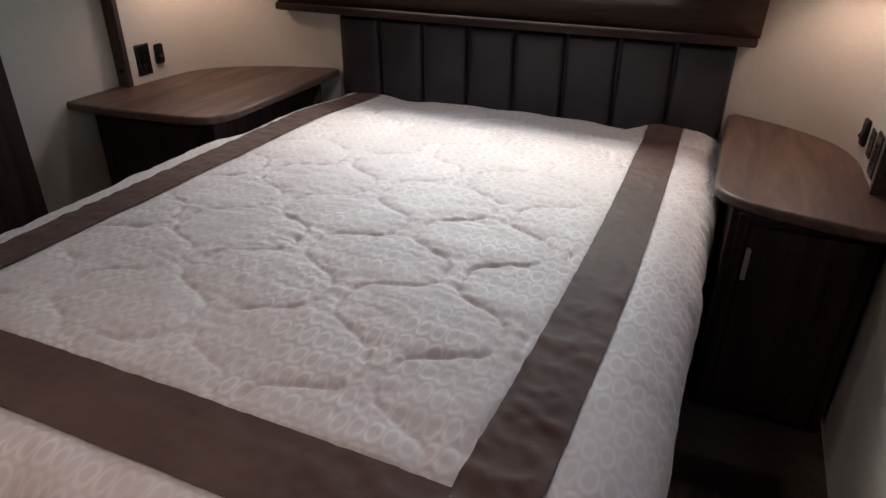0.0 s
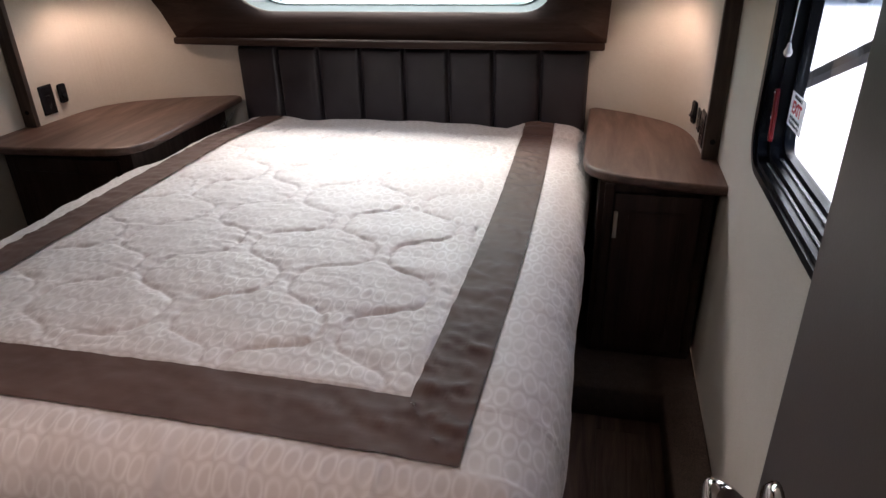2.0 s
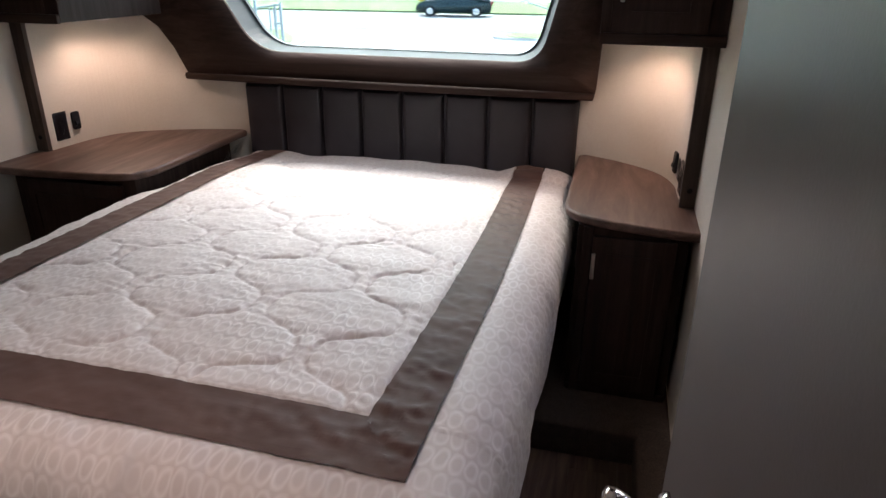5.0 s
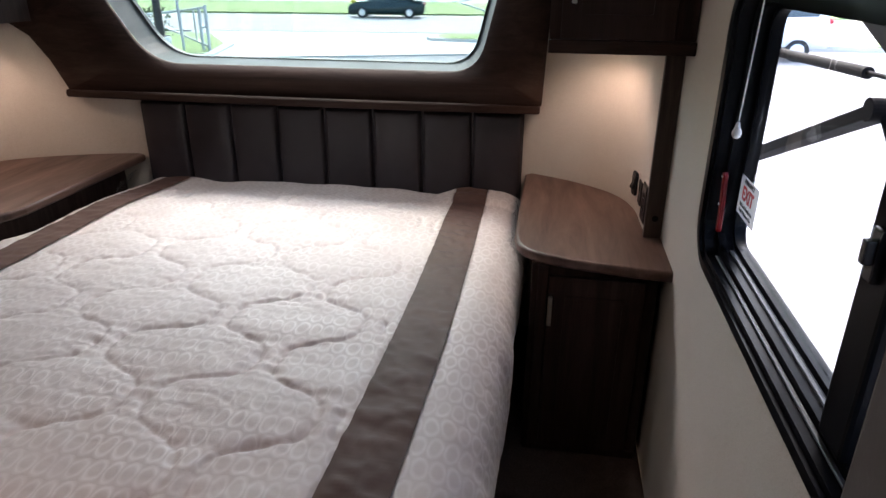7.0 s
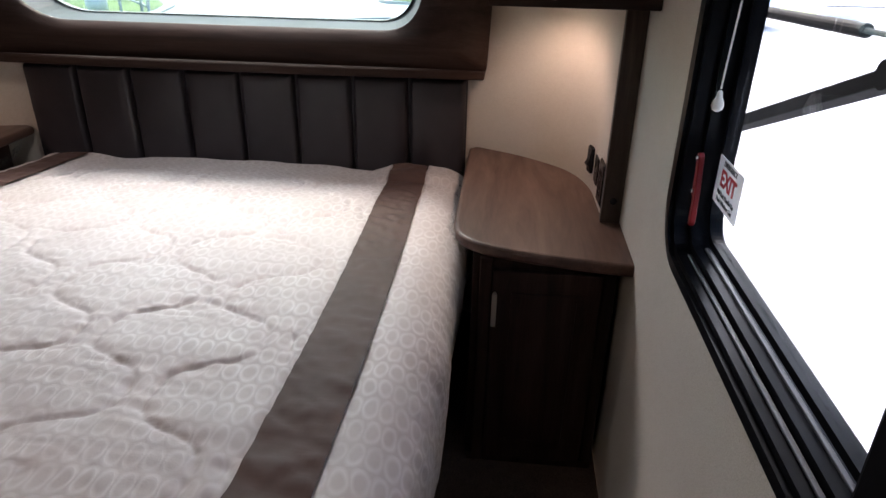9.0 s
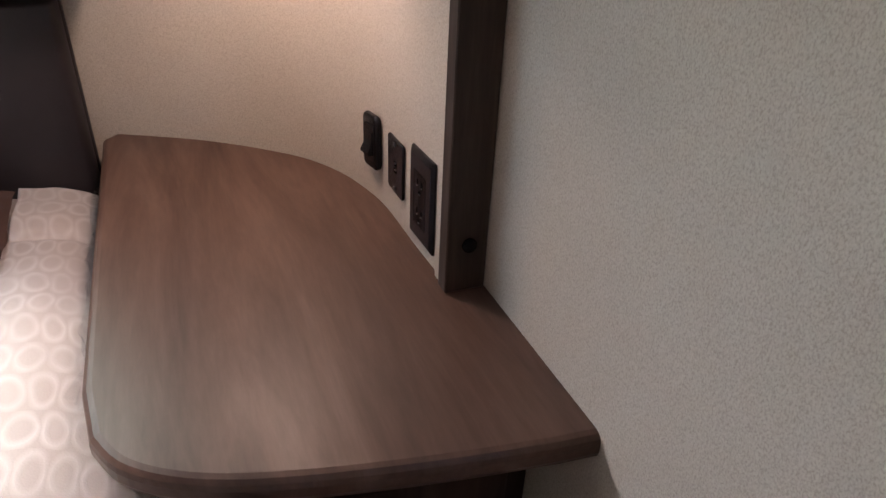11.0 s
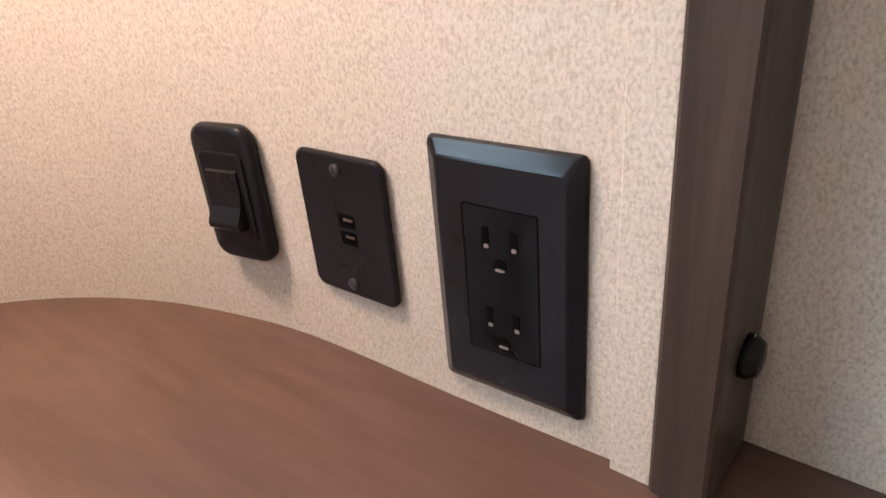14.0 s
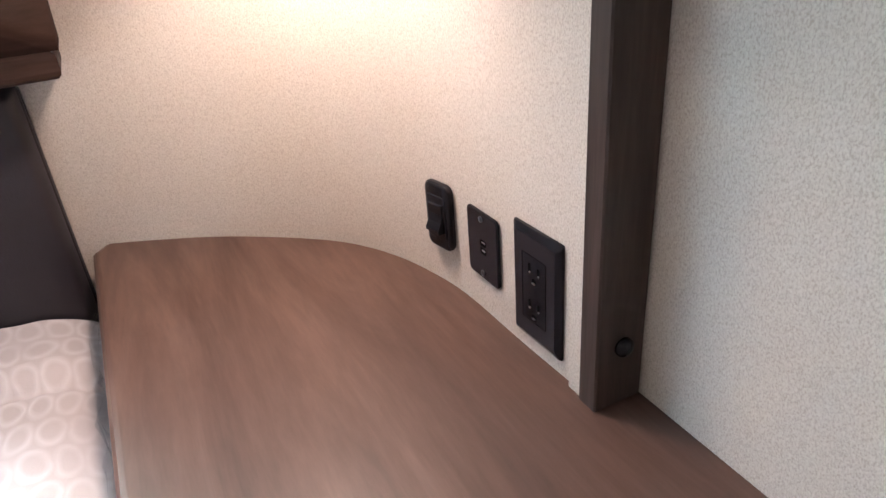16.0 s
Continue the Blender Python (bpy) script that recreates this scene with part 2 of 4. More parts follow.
def thing(name, label, category, at=(0, 0, 0), group="", kind=""):
    e = new(name)
    e.location = at
    e.empty_display_size = 0.05
    e.matrix_basis = Matrix.Translation(at)
    return tagged(e, label, category, group, kind)


def box(x0, x1, y0, y1, z0, z1, bev=0.0, seg=2, bm=None):
    own = bmesh.new()
    bmesh.ops.create_cube(own, size=1)
    for v in own.verts:
        v.co = Vector((x0 + (v.co.x + 0.5) * (x1 - x0), y0 + (v.co.y + 0.5) * (y1 - y0), z0 + (v.co.z + 0.5) * (z1 - z0)))
    if bev:
        bmesh.ops.bevel(own, geom=own.edges[:], offset=bev, segments=seg, affect='EDGES', profile=0.6)
    if bm is None:
        return own
    merge(bm, own)
    return bm


def merge(bm, other):
    me = bpy.data.meshes.new("tmp")
    other.to_mesh(me)
    other.free()
    bm.from_mesh(me)
    bpy.data.meshes.remove(me)


def prism(outline, z0, z1, bev=0.0, seg=3, bm=None):
    """An upright prism over a plan outline, with rounded upper and lower edges."""
    own = bmesh.new()
    low = [own.verts.new((x, y, z0)) for x, y in outline]
    f = own.faces.new(low)
    g = bmesh.ops.extrude_face_region(own, geom=[f])
    top = [v for v in g["geom"] if isinstance(v, bmesh.types.BMVert)]
    for v in top:
        v.co.z = z1
    bmesh.ops.recalc_face_normals(own, faces=own.faces[:])
    if bev:
        edges = [e for e in own.edges if abs(e.verts[0].co.z - e.verts[1].co.z) < 1e-6]
        bmesh.ops.bevel(own, geom=edges, offset=bev, segments=seg, affect='EDGES', profile=0.5)
    if bm is None:
        return own
    merge(bm, own)
    return bm


def rod(p0, p1, r0, r1=None, n=16, bm=None, caps=True):
    own = bmesh.new()
    p0, p1 = Vector(p0), Vector(p1)
    d = p1 - p0
    q = d.to_track_quat('Z', 'Y').to_matrix().to_4x4()
    bmesh.ops.create_cone(own, cap_ends=caps, segments=n, radius1=r0, radius2=r0 if r1 is None else r1, depth=d.length,
                          matrix=Matrix.Translation((p0 + p1) / 2) @ q)
    if bm is None:
        return own
    merge(bm, own)
    return bm


def lathe(profile, m, n=24):
    """Turns (radius, height) pairs round the z axis of the pose m."""
    own = bmesh.new()
    rings = []
    for r, h in profile:
        rings.append([own.verts.new(m @ Vector((r * math.cos(2 * math.pi * k / n), r * math.sin(2 * math.pi * k / n), h))) for k in range(n)])
    for a, b in zip(rings, rings[1:]):
        for k in range(n):
            own.faces.new((a[k], a[(k + 1) % n], b[(k + 1) % n], b[k]))
    own.faces.new(rings[0][::-1])
    own.faces.new(rings[-1])
    bmesh.ops.recalc_face_normals(own, faces=own.faces[:])
    return own


def rounded(w, h, r, n=6):
    """The outline of a rectangle w by h with rounded corners, round its middle."""
    pts = []
    for cx, cy, a0 in ((w / 2 - r, h / 2 - r, 0), (-w / 2 + r, h / 2 - r, 90), (-w / 2 + r, -h / 2 + r, 180), (w / 2 - r, -h / 2 + r, 270)):
        for k in range(n + 1):
            a = radians(a0 + 90 * k / n)
            pts.append((cx + r * math.cos(a), cy + r * math.sin(a)))
    return pts


def ring_solid(outer, inner, m, d0, d1, bev=0.0):
    """A frame between two outlines of equally many points, from depth d0 to d1 along z of the pose m."""
    own = bmesh.new()
    n = len(outer)
    rows = [[own.verts.new(m @ Vector((x, y, d))) for x, y in o] for o, d in ((outer, d0), (outer, d1), (inner, d1), (inner, d0))]
    for a, b in zip(rows, rows[1:] + rows[:1]):
        for k in range(n):
            own.faces.new((a[k], a[(k + 1) % n], b[(k + 1) % n], b[k]))
    bmesh.ops.recalc_face_normals(own, faces=own.faces[:])
    return own


def slab(outline, m, d0, d1, bev=0.0, seg=3):
    own = prism(outline, d0, d1, bev, seg)
    own.transform(m)
    return own


def smooth_line(pts, steps=5):
    out = []
    p = [pts[0]] + list(pts) + [pts[-1]]
    for i in range(1, len(p) - 2):
        for k in range(steps):
            t = k / steps
            out.append(tuple(0.5 * (2 * p[i][c] + (p[i + 1][c] - p[i - 1][c]) * t + (2 * p[i - 1][c] - 5 * p[i][c] + 4 * p[i + 1][c] - p[i + 2][c]) * t * t
                                    + (3 * p[i][c] - p[i - 1][c] - 3 * p[i + 1][c] + p[i + 2][c]) * t ** 3) for c in (0, 1)))
    out.append(tuple(pts[-1]))
    return out


def structure(name, bm, material, label, smooth=False):
    return tagged(part(name, bm, material, None, label, smooth), "", name.split("_")[0], "", "structure")


# ---- large structure ----
XR, XL, ZC, YB = 1.19, -1.40, 1.98, -2.80
ZT = 0.770

floor = structure("floor", box(XL - 0.6, XR + 0.05, -4.6, 0.5, -0.06, -0.006), PLANK, "dark brown wood-look vinyl plank floor")
structure("ceiling", box(XL - 0.6, XR + 0.06, -4.6, 0.10, ZC, ZC + 0.05), CEIL, "off-white vinyl ceiling")

# side wall with the window opening: four pieces round it
WY0, WY1, WZ0, WZ1 = -2.17, -1.056, 0.930, 1.464
bm = box(XR, XR + 0.05, -4.6, 0.5, -0.05, WZ0)
box(XR, XR + 0.05, -4.6, 0.5, WZ1, ZC, bm=bm)
box(XR, XR + 0.05, WY1, 0.5, WZ0, WZ1, bm=bm)
box(XR, XR + 0.05, -4.6, WY0, WZ0, WZ1, bm=bm)
structure("wall_east", bm, WALL, "beige speckled vinyl wallpaper wall with a window")
structure("wall_west", box(XL - 0.05, XL, -1.10, 0.10, -0.05, ZC), WALL, "beige speckled vinyl wallpaper wall")
structure("wall_west_rear", box(XL - 0.60, XL - 0.55, -4.6, -1.05, -0.05, ZC), WALL, "beige speckled vinyl wallpaper wall")
# rear wall and hall walls are unseen, added to enclose the room
bm = box(XL - 0.55, 0.36, YB - 0.06, YB, -0.05, ZC)
box(0.36, 1.04, YB - 0.06, YB, 1.96, ZC, bm=bm)
box(1.04, XR, YB - 0.06, YB, 0, ZC, bm=bm)
structure("wall_south", bm, WALL, "unseen beige speckled vinyl wall with the doorway, added to close the room")
structure("wall_hall_end", box(XL - 0.6, XR + 0.05, -4.6, -4.55, -0.05, ZC), WALL, "unseen beige wallpaper wall added to close the hall's end")
structure("wall_hall_side", box(0.0, 0.05, -4.55, YB - 0.06, -0.05, ZC), WALL, "unseen beige wallpaper wall added along the hall")

# front wall below the window cove, behind the headboard
structure("wall_north", box(XL, XR, 0.05, 0.09, -0.05, 1.03), WALL, "beige speckled vinyl wallpaper wall behind the headboard")

# unseen boards added behind the curved panels, so that no daylight leaks in
structure("wall_north_east", box(0.838, XR, 0.046, 0.088, 1.031, ZC), WALL, "plain unseen board added to close the front corner")
structure("wall_north_west", box(XL, -1.20, 0.046, 0.088, 1.031, ZC), WALL, "plain unseen board added to close the front corner")

CURVE_R = smooth_line([(0.72, 0.044), (0.79, 0.020), (0.878, -0.022), (0.93, -0.051), (0.985, -0.090), (1.035, -0.132), (1.072, -0.170), (1.101, -0.215), (1.121, -0.262),
                       (1.134, -0.310), (1.1415, -0.350), (1.1445, -0.395), (1.1455, -0.455), (1.1475, -0.512), (1.150, -0.566)])
CURVE_L = smooth_line([(-0.70, 0.048), (-0.80, 0.02), (-0.95, -0.02), (-1.10, -0.08), (-1.22, -0.15), (-1.29, -0.22), (-1.325, -0.30), (-1.340, -0.42), (-1.3465, -0.565)])


def curved_wall(name, line, side, z1):
    bm = bmesh.new()
    off = []
    for i, p in enumerate(line):
        a, b = line[max(0, i - 1)], line[min(len(line) - 1, i + 1)]
        d = Vector((b[0] - a[0], b[1] - a[1])).normalized()
        off.append((p[0] - side * d.y * 0.008, p[1] + side * d.x * 0.008))
    full, n = line + off[::-1], len(line)
    low = [bm.verts.new((x, y, 0)) for x, y in full]
    top = [bm.verts.new((x, y, z1(x))) for x, y in full]
    for k in range(len(full)):
        j = (k + 1) % len(full)
        bm.faces.new((low[k], low[j], top[j], top[k]))
    for k in range(n - 1):
        a, b = 2 * n - 1 - k, 2 * n - 2 - k
        bm.faces.new((top[k], top[k + 1], top[b], top[a]))
    bmesh.ops.recalc_face_normals(bm, faces=bm.faces[:])
    ob = structure(name, bm, WALL, "curved beige speckled wallpaper panel behind the nightstand")
    return ob


# the left panel ends under the window surround
curved_wall("wall_curve_east", CURVE_R, 1, lambda x: ZC - 0.002)
curved_wall("wall_curve_west", CURVE_L, -1, lambda x: ZC - 0.002 if x < -1.336 else
            float(np.interp(x, (-1.335, -1.17, -1.10, -1.04, -0.985, 0), (1.47, 1.325, 1.26, 1.17, 1.05, 1.05))))

# carpeted ledge under the nightstand, turning along the side wall
bm = prism([(0.60, -0.965), (1.080, -0.965), (1.080, -2.16), (XR - 0.002, -2.16), (XR - 0.002, 0.04), (0.60, 0.04)], 0, 0.122, 0.012)
structure("carpeted_ledge", bm, CARPET, "brown carpet-covered raised ledge along the wall", True)

# upright trim boards at the ends of the curved panels
for nm, x0, x1 in (("trim_east", 1.141, 1.1895), ("trim_west", -1.3995, -1.344)):
    t = tagged(part(nm, box(x0, x1, -0.587, -0.5650, ZT, 1.31, 0.0015, 1), TRIM, None, "dark wood-grain upright trim board"), "", "trim", "", "structure")
    cx = 1.167 if x0 > 0 else -1.370
    part("screw_cap", lathe([(0.0085, 0), (0.0085, 0.003), (0.0065, 0.006), (0.003, 0.0068)], pose(cx, -0.587, 0.829, 90, 0, 0), 20), BLACKP, t, "black plastic screw cap", True)
structure("trim_strip_east", box(1.1440, 1.1478, -0.5648, -0.5475, ZT, 1.29, 0.0006, 1), WALL, "narrow beige wallpaper edge strip")


# ---- side window ----
def side_window():
    w = tagged(new("window_1"), "black-framed side window with clear sliding panes", "window", "", "structure")
    yc, zc = (WY0 + WY1) / 2, (WZ0 + WZ1) / 2
    W, H = WY1 - WY0, WZ1 - WZ0
    m = Matrix(((0, 0, 1, XR), (1, 0, 0, yc), (0, 1, 0, zc), (0, 0, 0, 1)))
    o1, o2 = [(x, y + 0.004) for x, y in rounded(W + 0.03, H + 0.020, 0.105, 10)], rounded(W - 0.022, H - 0.022, 0.072, 10)
    part("outer_frame", ring_solid(o1, o2, m, -0.014, 0.004), FRAMEB, w)
    o3 = rounded(W - 0.042, H - 0.042, 0.065, 10)
    part("inner_frame", ring_solid(rounded(W - 0.020, H - 0.020, 0.072, 10), o3, m, -0.006, 0.075), FRAMEB, w)
    o4, o5 = rounded(W - 0.040, H - 0.040, 0.066, 10), rounded(W - 0.068, H - 0.068, 0.057, 10)
    part("sash_frame", ring_solid(o4, o5, m, 0.018, 0.03), FRAMEB, w)
    part("sash_frame", ring_solid(rounded(W - 0.066, H - 0.066, 0.057, 10), rounded(W - 0.082, H - 0.090, 0.050, 10), m, 0.046, 0.066), FRAMEB, w)
    for z, d in ((WZ0 + 0.0215, 0.008), (WZ0 + 0.0345, 0.033)):
        part("track", box(XR + d, XR + d + 0.007, WY0 + 0.1, WY1 - 0.09, z, z + 0.004, 0.001, 1), TRACK, w, "dull aluminium sliding track")
    ym = -1.735
    part("mullion", box(XR + 0.012, XR + 0.046, ym - 0.034, ym + 0.034, WZ0 + 0.03, WZ1 - 0.03, 0.006), FRAMEB, w)
    latch = part("sash_latch", box(XR + 0.004, XR + 0.013, ym - 0.010, ym + 0.012, 1.175, 1.235, 0.003), BLACKP, w, "black plastic sash latch")
    part("lever", box(XR - 0.006, XR + 0.006, ym - 0.005, ym + 0.007, 1.195, 1.222, 0.002), BLACKP, latch)
    for a, b in ((WY0 + 0.04, ym - 0.03), (ym + 0.03, WY1 - 0.05)):
        p = part("pane", box(XR + 0.054, XR + 0.058, a, b, WZ0 + 0.045, WZ1 - 0.045), GLASS_SIDE, w)
        p.visible_shadow = False
    return w


side_window()

# ---- front window cove (dark wood surround) ----
VY = lambda z: 0.03 + (z - 1.03) * 0.25


def cove():
    v = tagged(new("window_cove"), "dark wood surround of the wide front window above the headboard", "window surround", "", "structure")
    ztop = ZC - 0.01
    out = [(-0.985, 1.040), (0.822, 1.040), (0.832, 1.29), (0.836, ztop), (-1.335, ztop), (-1.335, 1.45), (-1.17, 1.30), (-1.10, 1.235), (-1.04, 1.145)]
    hole = []
    bl, br, tr, tl = (-0.672, 1.140), (0.590, 1.140), (0.745, 1.79), (-1.145, 1.79)
    rad = {0: 0.13, 1: 0.10, 2: 0.12, 3: 0.12}
    quad = [bl, br, tr, tl]
    for i, p in enumerate(quad):
        a, b = Vector(quad[i - 1]), Vector(quad[(i + 1) % 4])
        p = Vector(p)
        u, w = (a - p).normalized(), (b - p).normalized()
        for k in range(9):
            t = k / 8
            s = p + u * rad[i]
            e = p + w * rad[i]
            hole.append(tuple(s * (1 - t) ** 2 + p * 2 * t * (1 - t) + e * t * t))
    # surround: match outer points to the hole's points by direction from the middle
    c = Vector((-0.12, 1.45))

    def on_outline(d):
        best = None
        for i, p in enumerate(out):
            a, b = Vector(p) - c, Vector(out[(i + 1) % len(out)]) - c
            e = b - a
            den = d.x * e.y - d.y * e.x
            if abs(den) < 1e-9:
                continue
            t = (a.x * e.y - a.y * e.x) / den
            s = (a.x * d.y - a.y * d.x) / den
            if t > 0 and -1e-6 <= s <= 1 + 1e-6 and (best is None or t < best):
                best = t
        return c + d * best
    angs = sorted([(math.atan2(y - c.y, x - c.x)) for x, y in hole] + [math.atan2(y - c.y, x - c.x) for x, y in out])

    def on_hole(d):
        best = None
        for i, p in enumerate(hole):
            a, b = Vector(p) - c, Vector(hole[(i + 1) % len(hole)]) - c
            e = b - a
            den = d.x * e.y - d.y * e.x
            if abs(den) < 1e-9:
                continue
            t = (a.x * e.y - a.y * e.x) / den
            s = (a.x * d.y - a.y * d.x) / den
            if t > 0 and -1e-4 <= s <= 1 + 1e-4 and (best is None or t < best):
                best = t
        return c + d * best
    O, I = [], []
    for a in angs:
        d = Vector((math.cos(a), math.sin(a)))
        O.append(on_outline(d))
        I.append(on_hole(d))
    n = len(O)

    def strip(rows):
        bm = bmesh.new()
        vs = [[bm.verts.new(p) for p in r] for r in rows]
        for a, b in zip(vs, vs[1:]):
            for k in range(n):
                try:
                    bm.faces.new((a[k], a[(k + 1) % n], b[(k + 1) % n], b[k]))
                except ValueError:
                    pass
        bmesh.ops.remove_doubles(bm, verts=bm.verts[:], dist=0.0005)
        bmesh.ops.recalc_face_normals(bm, faces=bm.faces[:])
        return bm
    pt = lambda p, d: (p.x, -0.035 + (p.y - 1.14) * 0.12 + d, p.y)
    wall_xs, wall_ys = [-q[0] for q in CURVE_L], [q[1] for q in CURVE_L]
    fr = lambda p, d: (p.x, min(-0.085, float(np.interp(-p.x, wall_xs, wall_ys)) - 0.014) + d, p.y)
    mid = [(o * 0.3 + i * 0.7) for o, i in zip(O, I)]
    part("surround_board", strip([[fr(p, 0.14) for p in O], [fr(p, 0) for p in O], [pt(p, -0.006) for p in mid], [pt(p, 0.008) for p in I], [pt(p, 0.03) for p in I]]), DARKX, v, "", True)
    grow = lambda p, k: c + (p - c) * k
    part("reveal", strip([[pt(p, 0.0305) for p in I], [pt(grow(p, 0.965), 0.125) for p in I], [pt(grow(p, 0.958), 0.129) for p in I], [pt(grow(p, 0.958), 0.150) for p in I]]), REVEAL, v, "pale grey-blue window reveal")
    part("rubber_seal", strip([[pt(grow(p, 0.9585), 0.1285) for p in I], [pt(grow(p, 0.949), 0.1285) for p in I], [pt(grow(p, 0.949), 0.150) for p in I]]), BLACKP, v, "thin black rubber seal")
    bm = bmesh.new()
    bm.faces.new([bm.verts.new(pt(grow(Vector(p), 0.960), 0.135)) for p in hole])
    bm.faces.new([bm.verts.new(pt(grow(Vector(p), 0.960), 0.139)) for p in hole][::-1])
    g = part("pane", bm, GLASS_FRONT, v, "grey-tinted front window glass")
    g.visible_shadow = False
    # lip along the lower edge, bowed a little towards the bed
    pts = []
    for k in range(25):
        t = k / 24
        pts.append((-1.0 + t * 1.818, -0.088 - 0.02 * math.sin(math.pi * t)))
    part("lip", prism(pts + [(0.818, 0.045), (-1.0, 0.045)], 1.010, 1.041, 0.009), DARKX, v)
    return v


cove()
# another unseen board, added outside the side wall to close the corner
structure("wall_cove_west", box(XL - 0.06, XL - 0.052, -0.6, 0.10, 0, ZC), WALL, "plain unseen board added to close the front corner")

# ---- bed ----
BX, BYF, BZ, BR = 0.68, -1.985, 0.715, 0.12     # flat part of the top, its height, rounding
DROP = 0.33


def stitch(x, y):
    """The distance to the nearest quilting seam: lengthwise serpentines, each the mirror of its neighbour."""
    w = noise.noise(Vector((x * 5, y * 5, 2)))
    x, y = x + 0.016 * w, y + 0.020 * noise.noise(Vector((x * 4, y * 4, 7)))
    a = 2 * math.pi * (y + 1.32) / 0.345
    sw = math.tanh(1.9 * math.cos(a)) * 0.073
    slope = 0.073 * (1 - math.tanh(1.9 * math.cos(a)) ** 2) * 1.9 * math.sin(a) * 2 * math.pi / 0.345
    k0 = round((x - 0.215) / 0.185)
    best = 1.0
    for k in (k0 - 1, k0, k0 + 1):
        side = 1 if k % 2 == 0 else -1
        best = min(best, abs(x - 0.215 - 0.185 * k - side * sw) / math.sqrt(1 + slope * slope))
    return best


def tuck(y):
    """The quilt's end is folded under at the head: a crease, and a plump roll behind it."""
    yc = y + 0.168
    return 0.017 * math.sqrt(max(0.0, min(1.0, yc / 0.05))) - 0.004 * math.exp(-(yc / 0.008) ** 2)


def bow_r(y):
    return 0.020 * math.sin(math.pi * max(0.0, min(1.0, y / -1.9)))


def bow_l(y):
    return 0.042 * (1 - max(0.0, min(1.0, y / -1.9)))


def left_edge(y):
    """The quilt bulges out past the nightstand."""
    t = max(0.0, min(1.0, (-0.66 - y) / 0.16))
    return -BX - 0.052 * t * t * (3 - 2 * t)


def drape(x, y):
    """Where the flat cloth point (x, y) lies on the made bed, with its normal's tilt."""
    cx, cy = max(left_edge(y), min(BX, x)), max(BYF, y)
    vx, vy = x - cx, y - cy
    e = math.hypot(vx, vy)
    crown = 0.012 * (1 - (cx / BX) ** 2)
    head = math.exp(-((cy + 0.02) / 0.17) ** 2)
    hump = 0.012 * math.exp(-((abs(cx) - 0.60) / 0.085) ** 2) - 0.012 * math.exp(-((abs(cx) - 0.43) / 0.07) ** 2)
    z = BZ + crown - 0.036 * max(0.0, min(1.0, (cy + 0.40) / 0.35)) + head * hump
    if e < 1e-9:
        return Vector((x, y, z)), Vector((0, 0, 1))
    d = Vector((vx / e, vy / e, 0))
    e = min(e, BR * math.pi / 2 + DROP)
    arc = BR * math.pi / 2
    if e < arc:
        a = e / BR
        return Vector((cx, cy, z - BR)) + d * (BR * math.sin(a)) + Vector((0, 0, BR * math.cos(a))), d * math.sin(a) + Vector((0, 0, math.cos(a)))
    f = e - arc
    along = cx if abs(d.y) > 0.7 else cy
    fold = 0.010 * math.sin(along * 11 + 1.0) * min(1, f / 0.2) + 0.006 * math.sin(along * 27) * min(1, f / 0.25)
    return Vector((cx, cy, z - BR - f)) + d * (BR - 0.05 * (f / DROP) ** 2 * (1 if abs(d.x) > 0.7 else 0.3) + fold), d


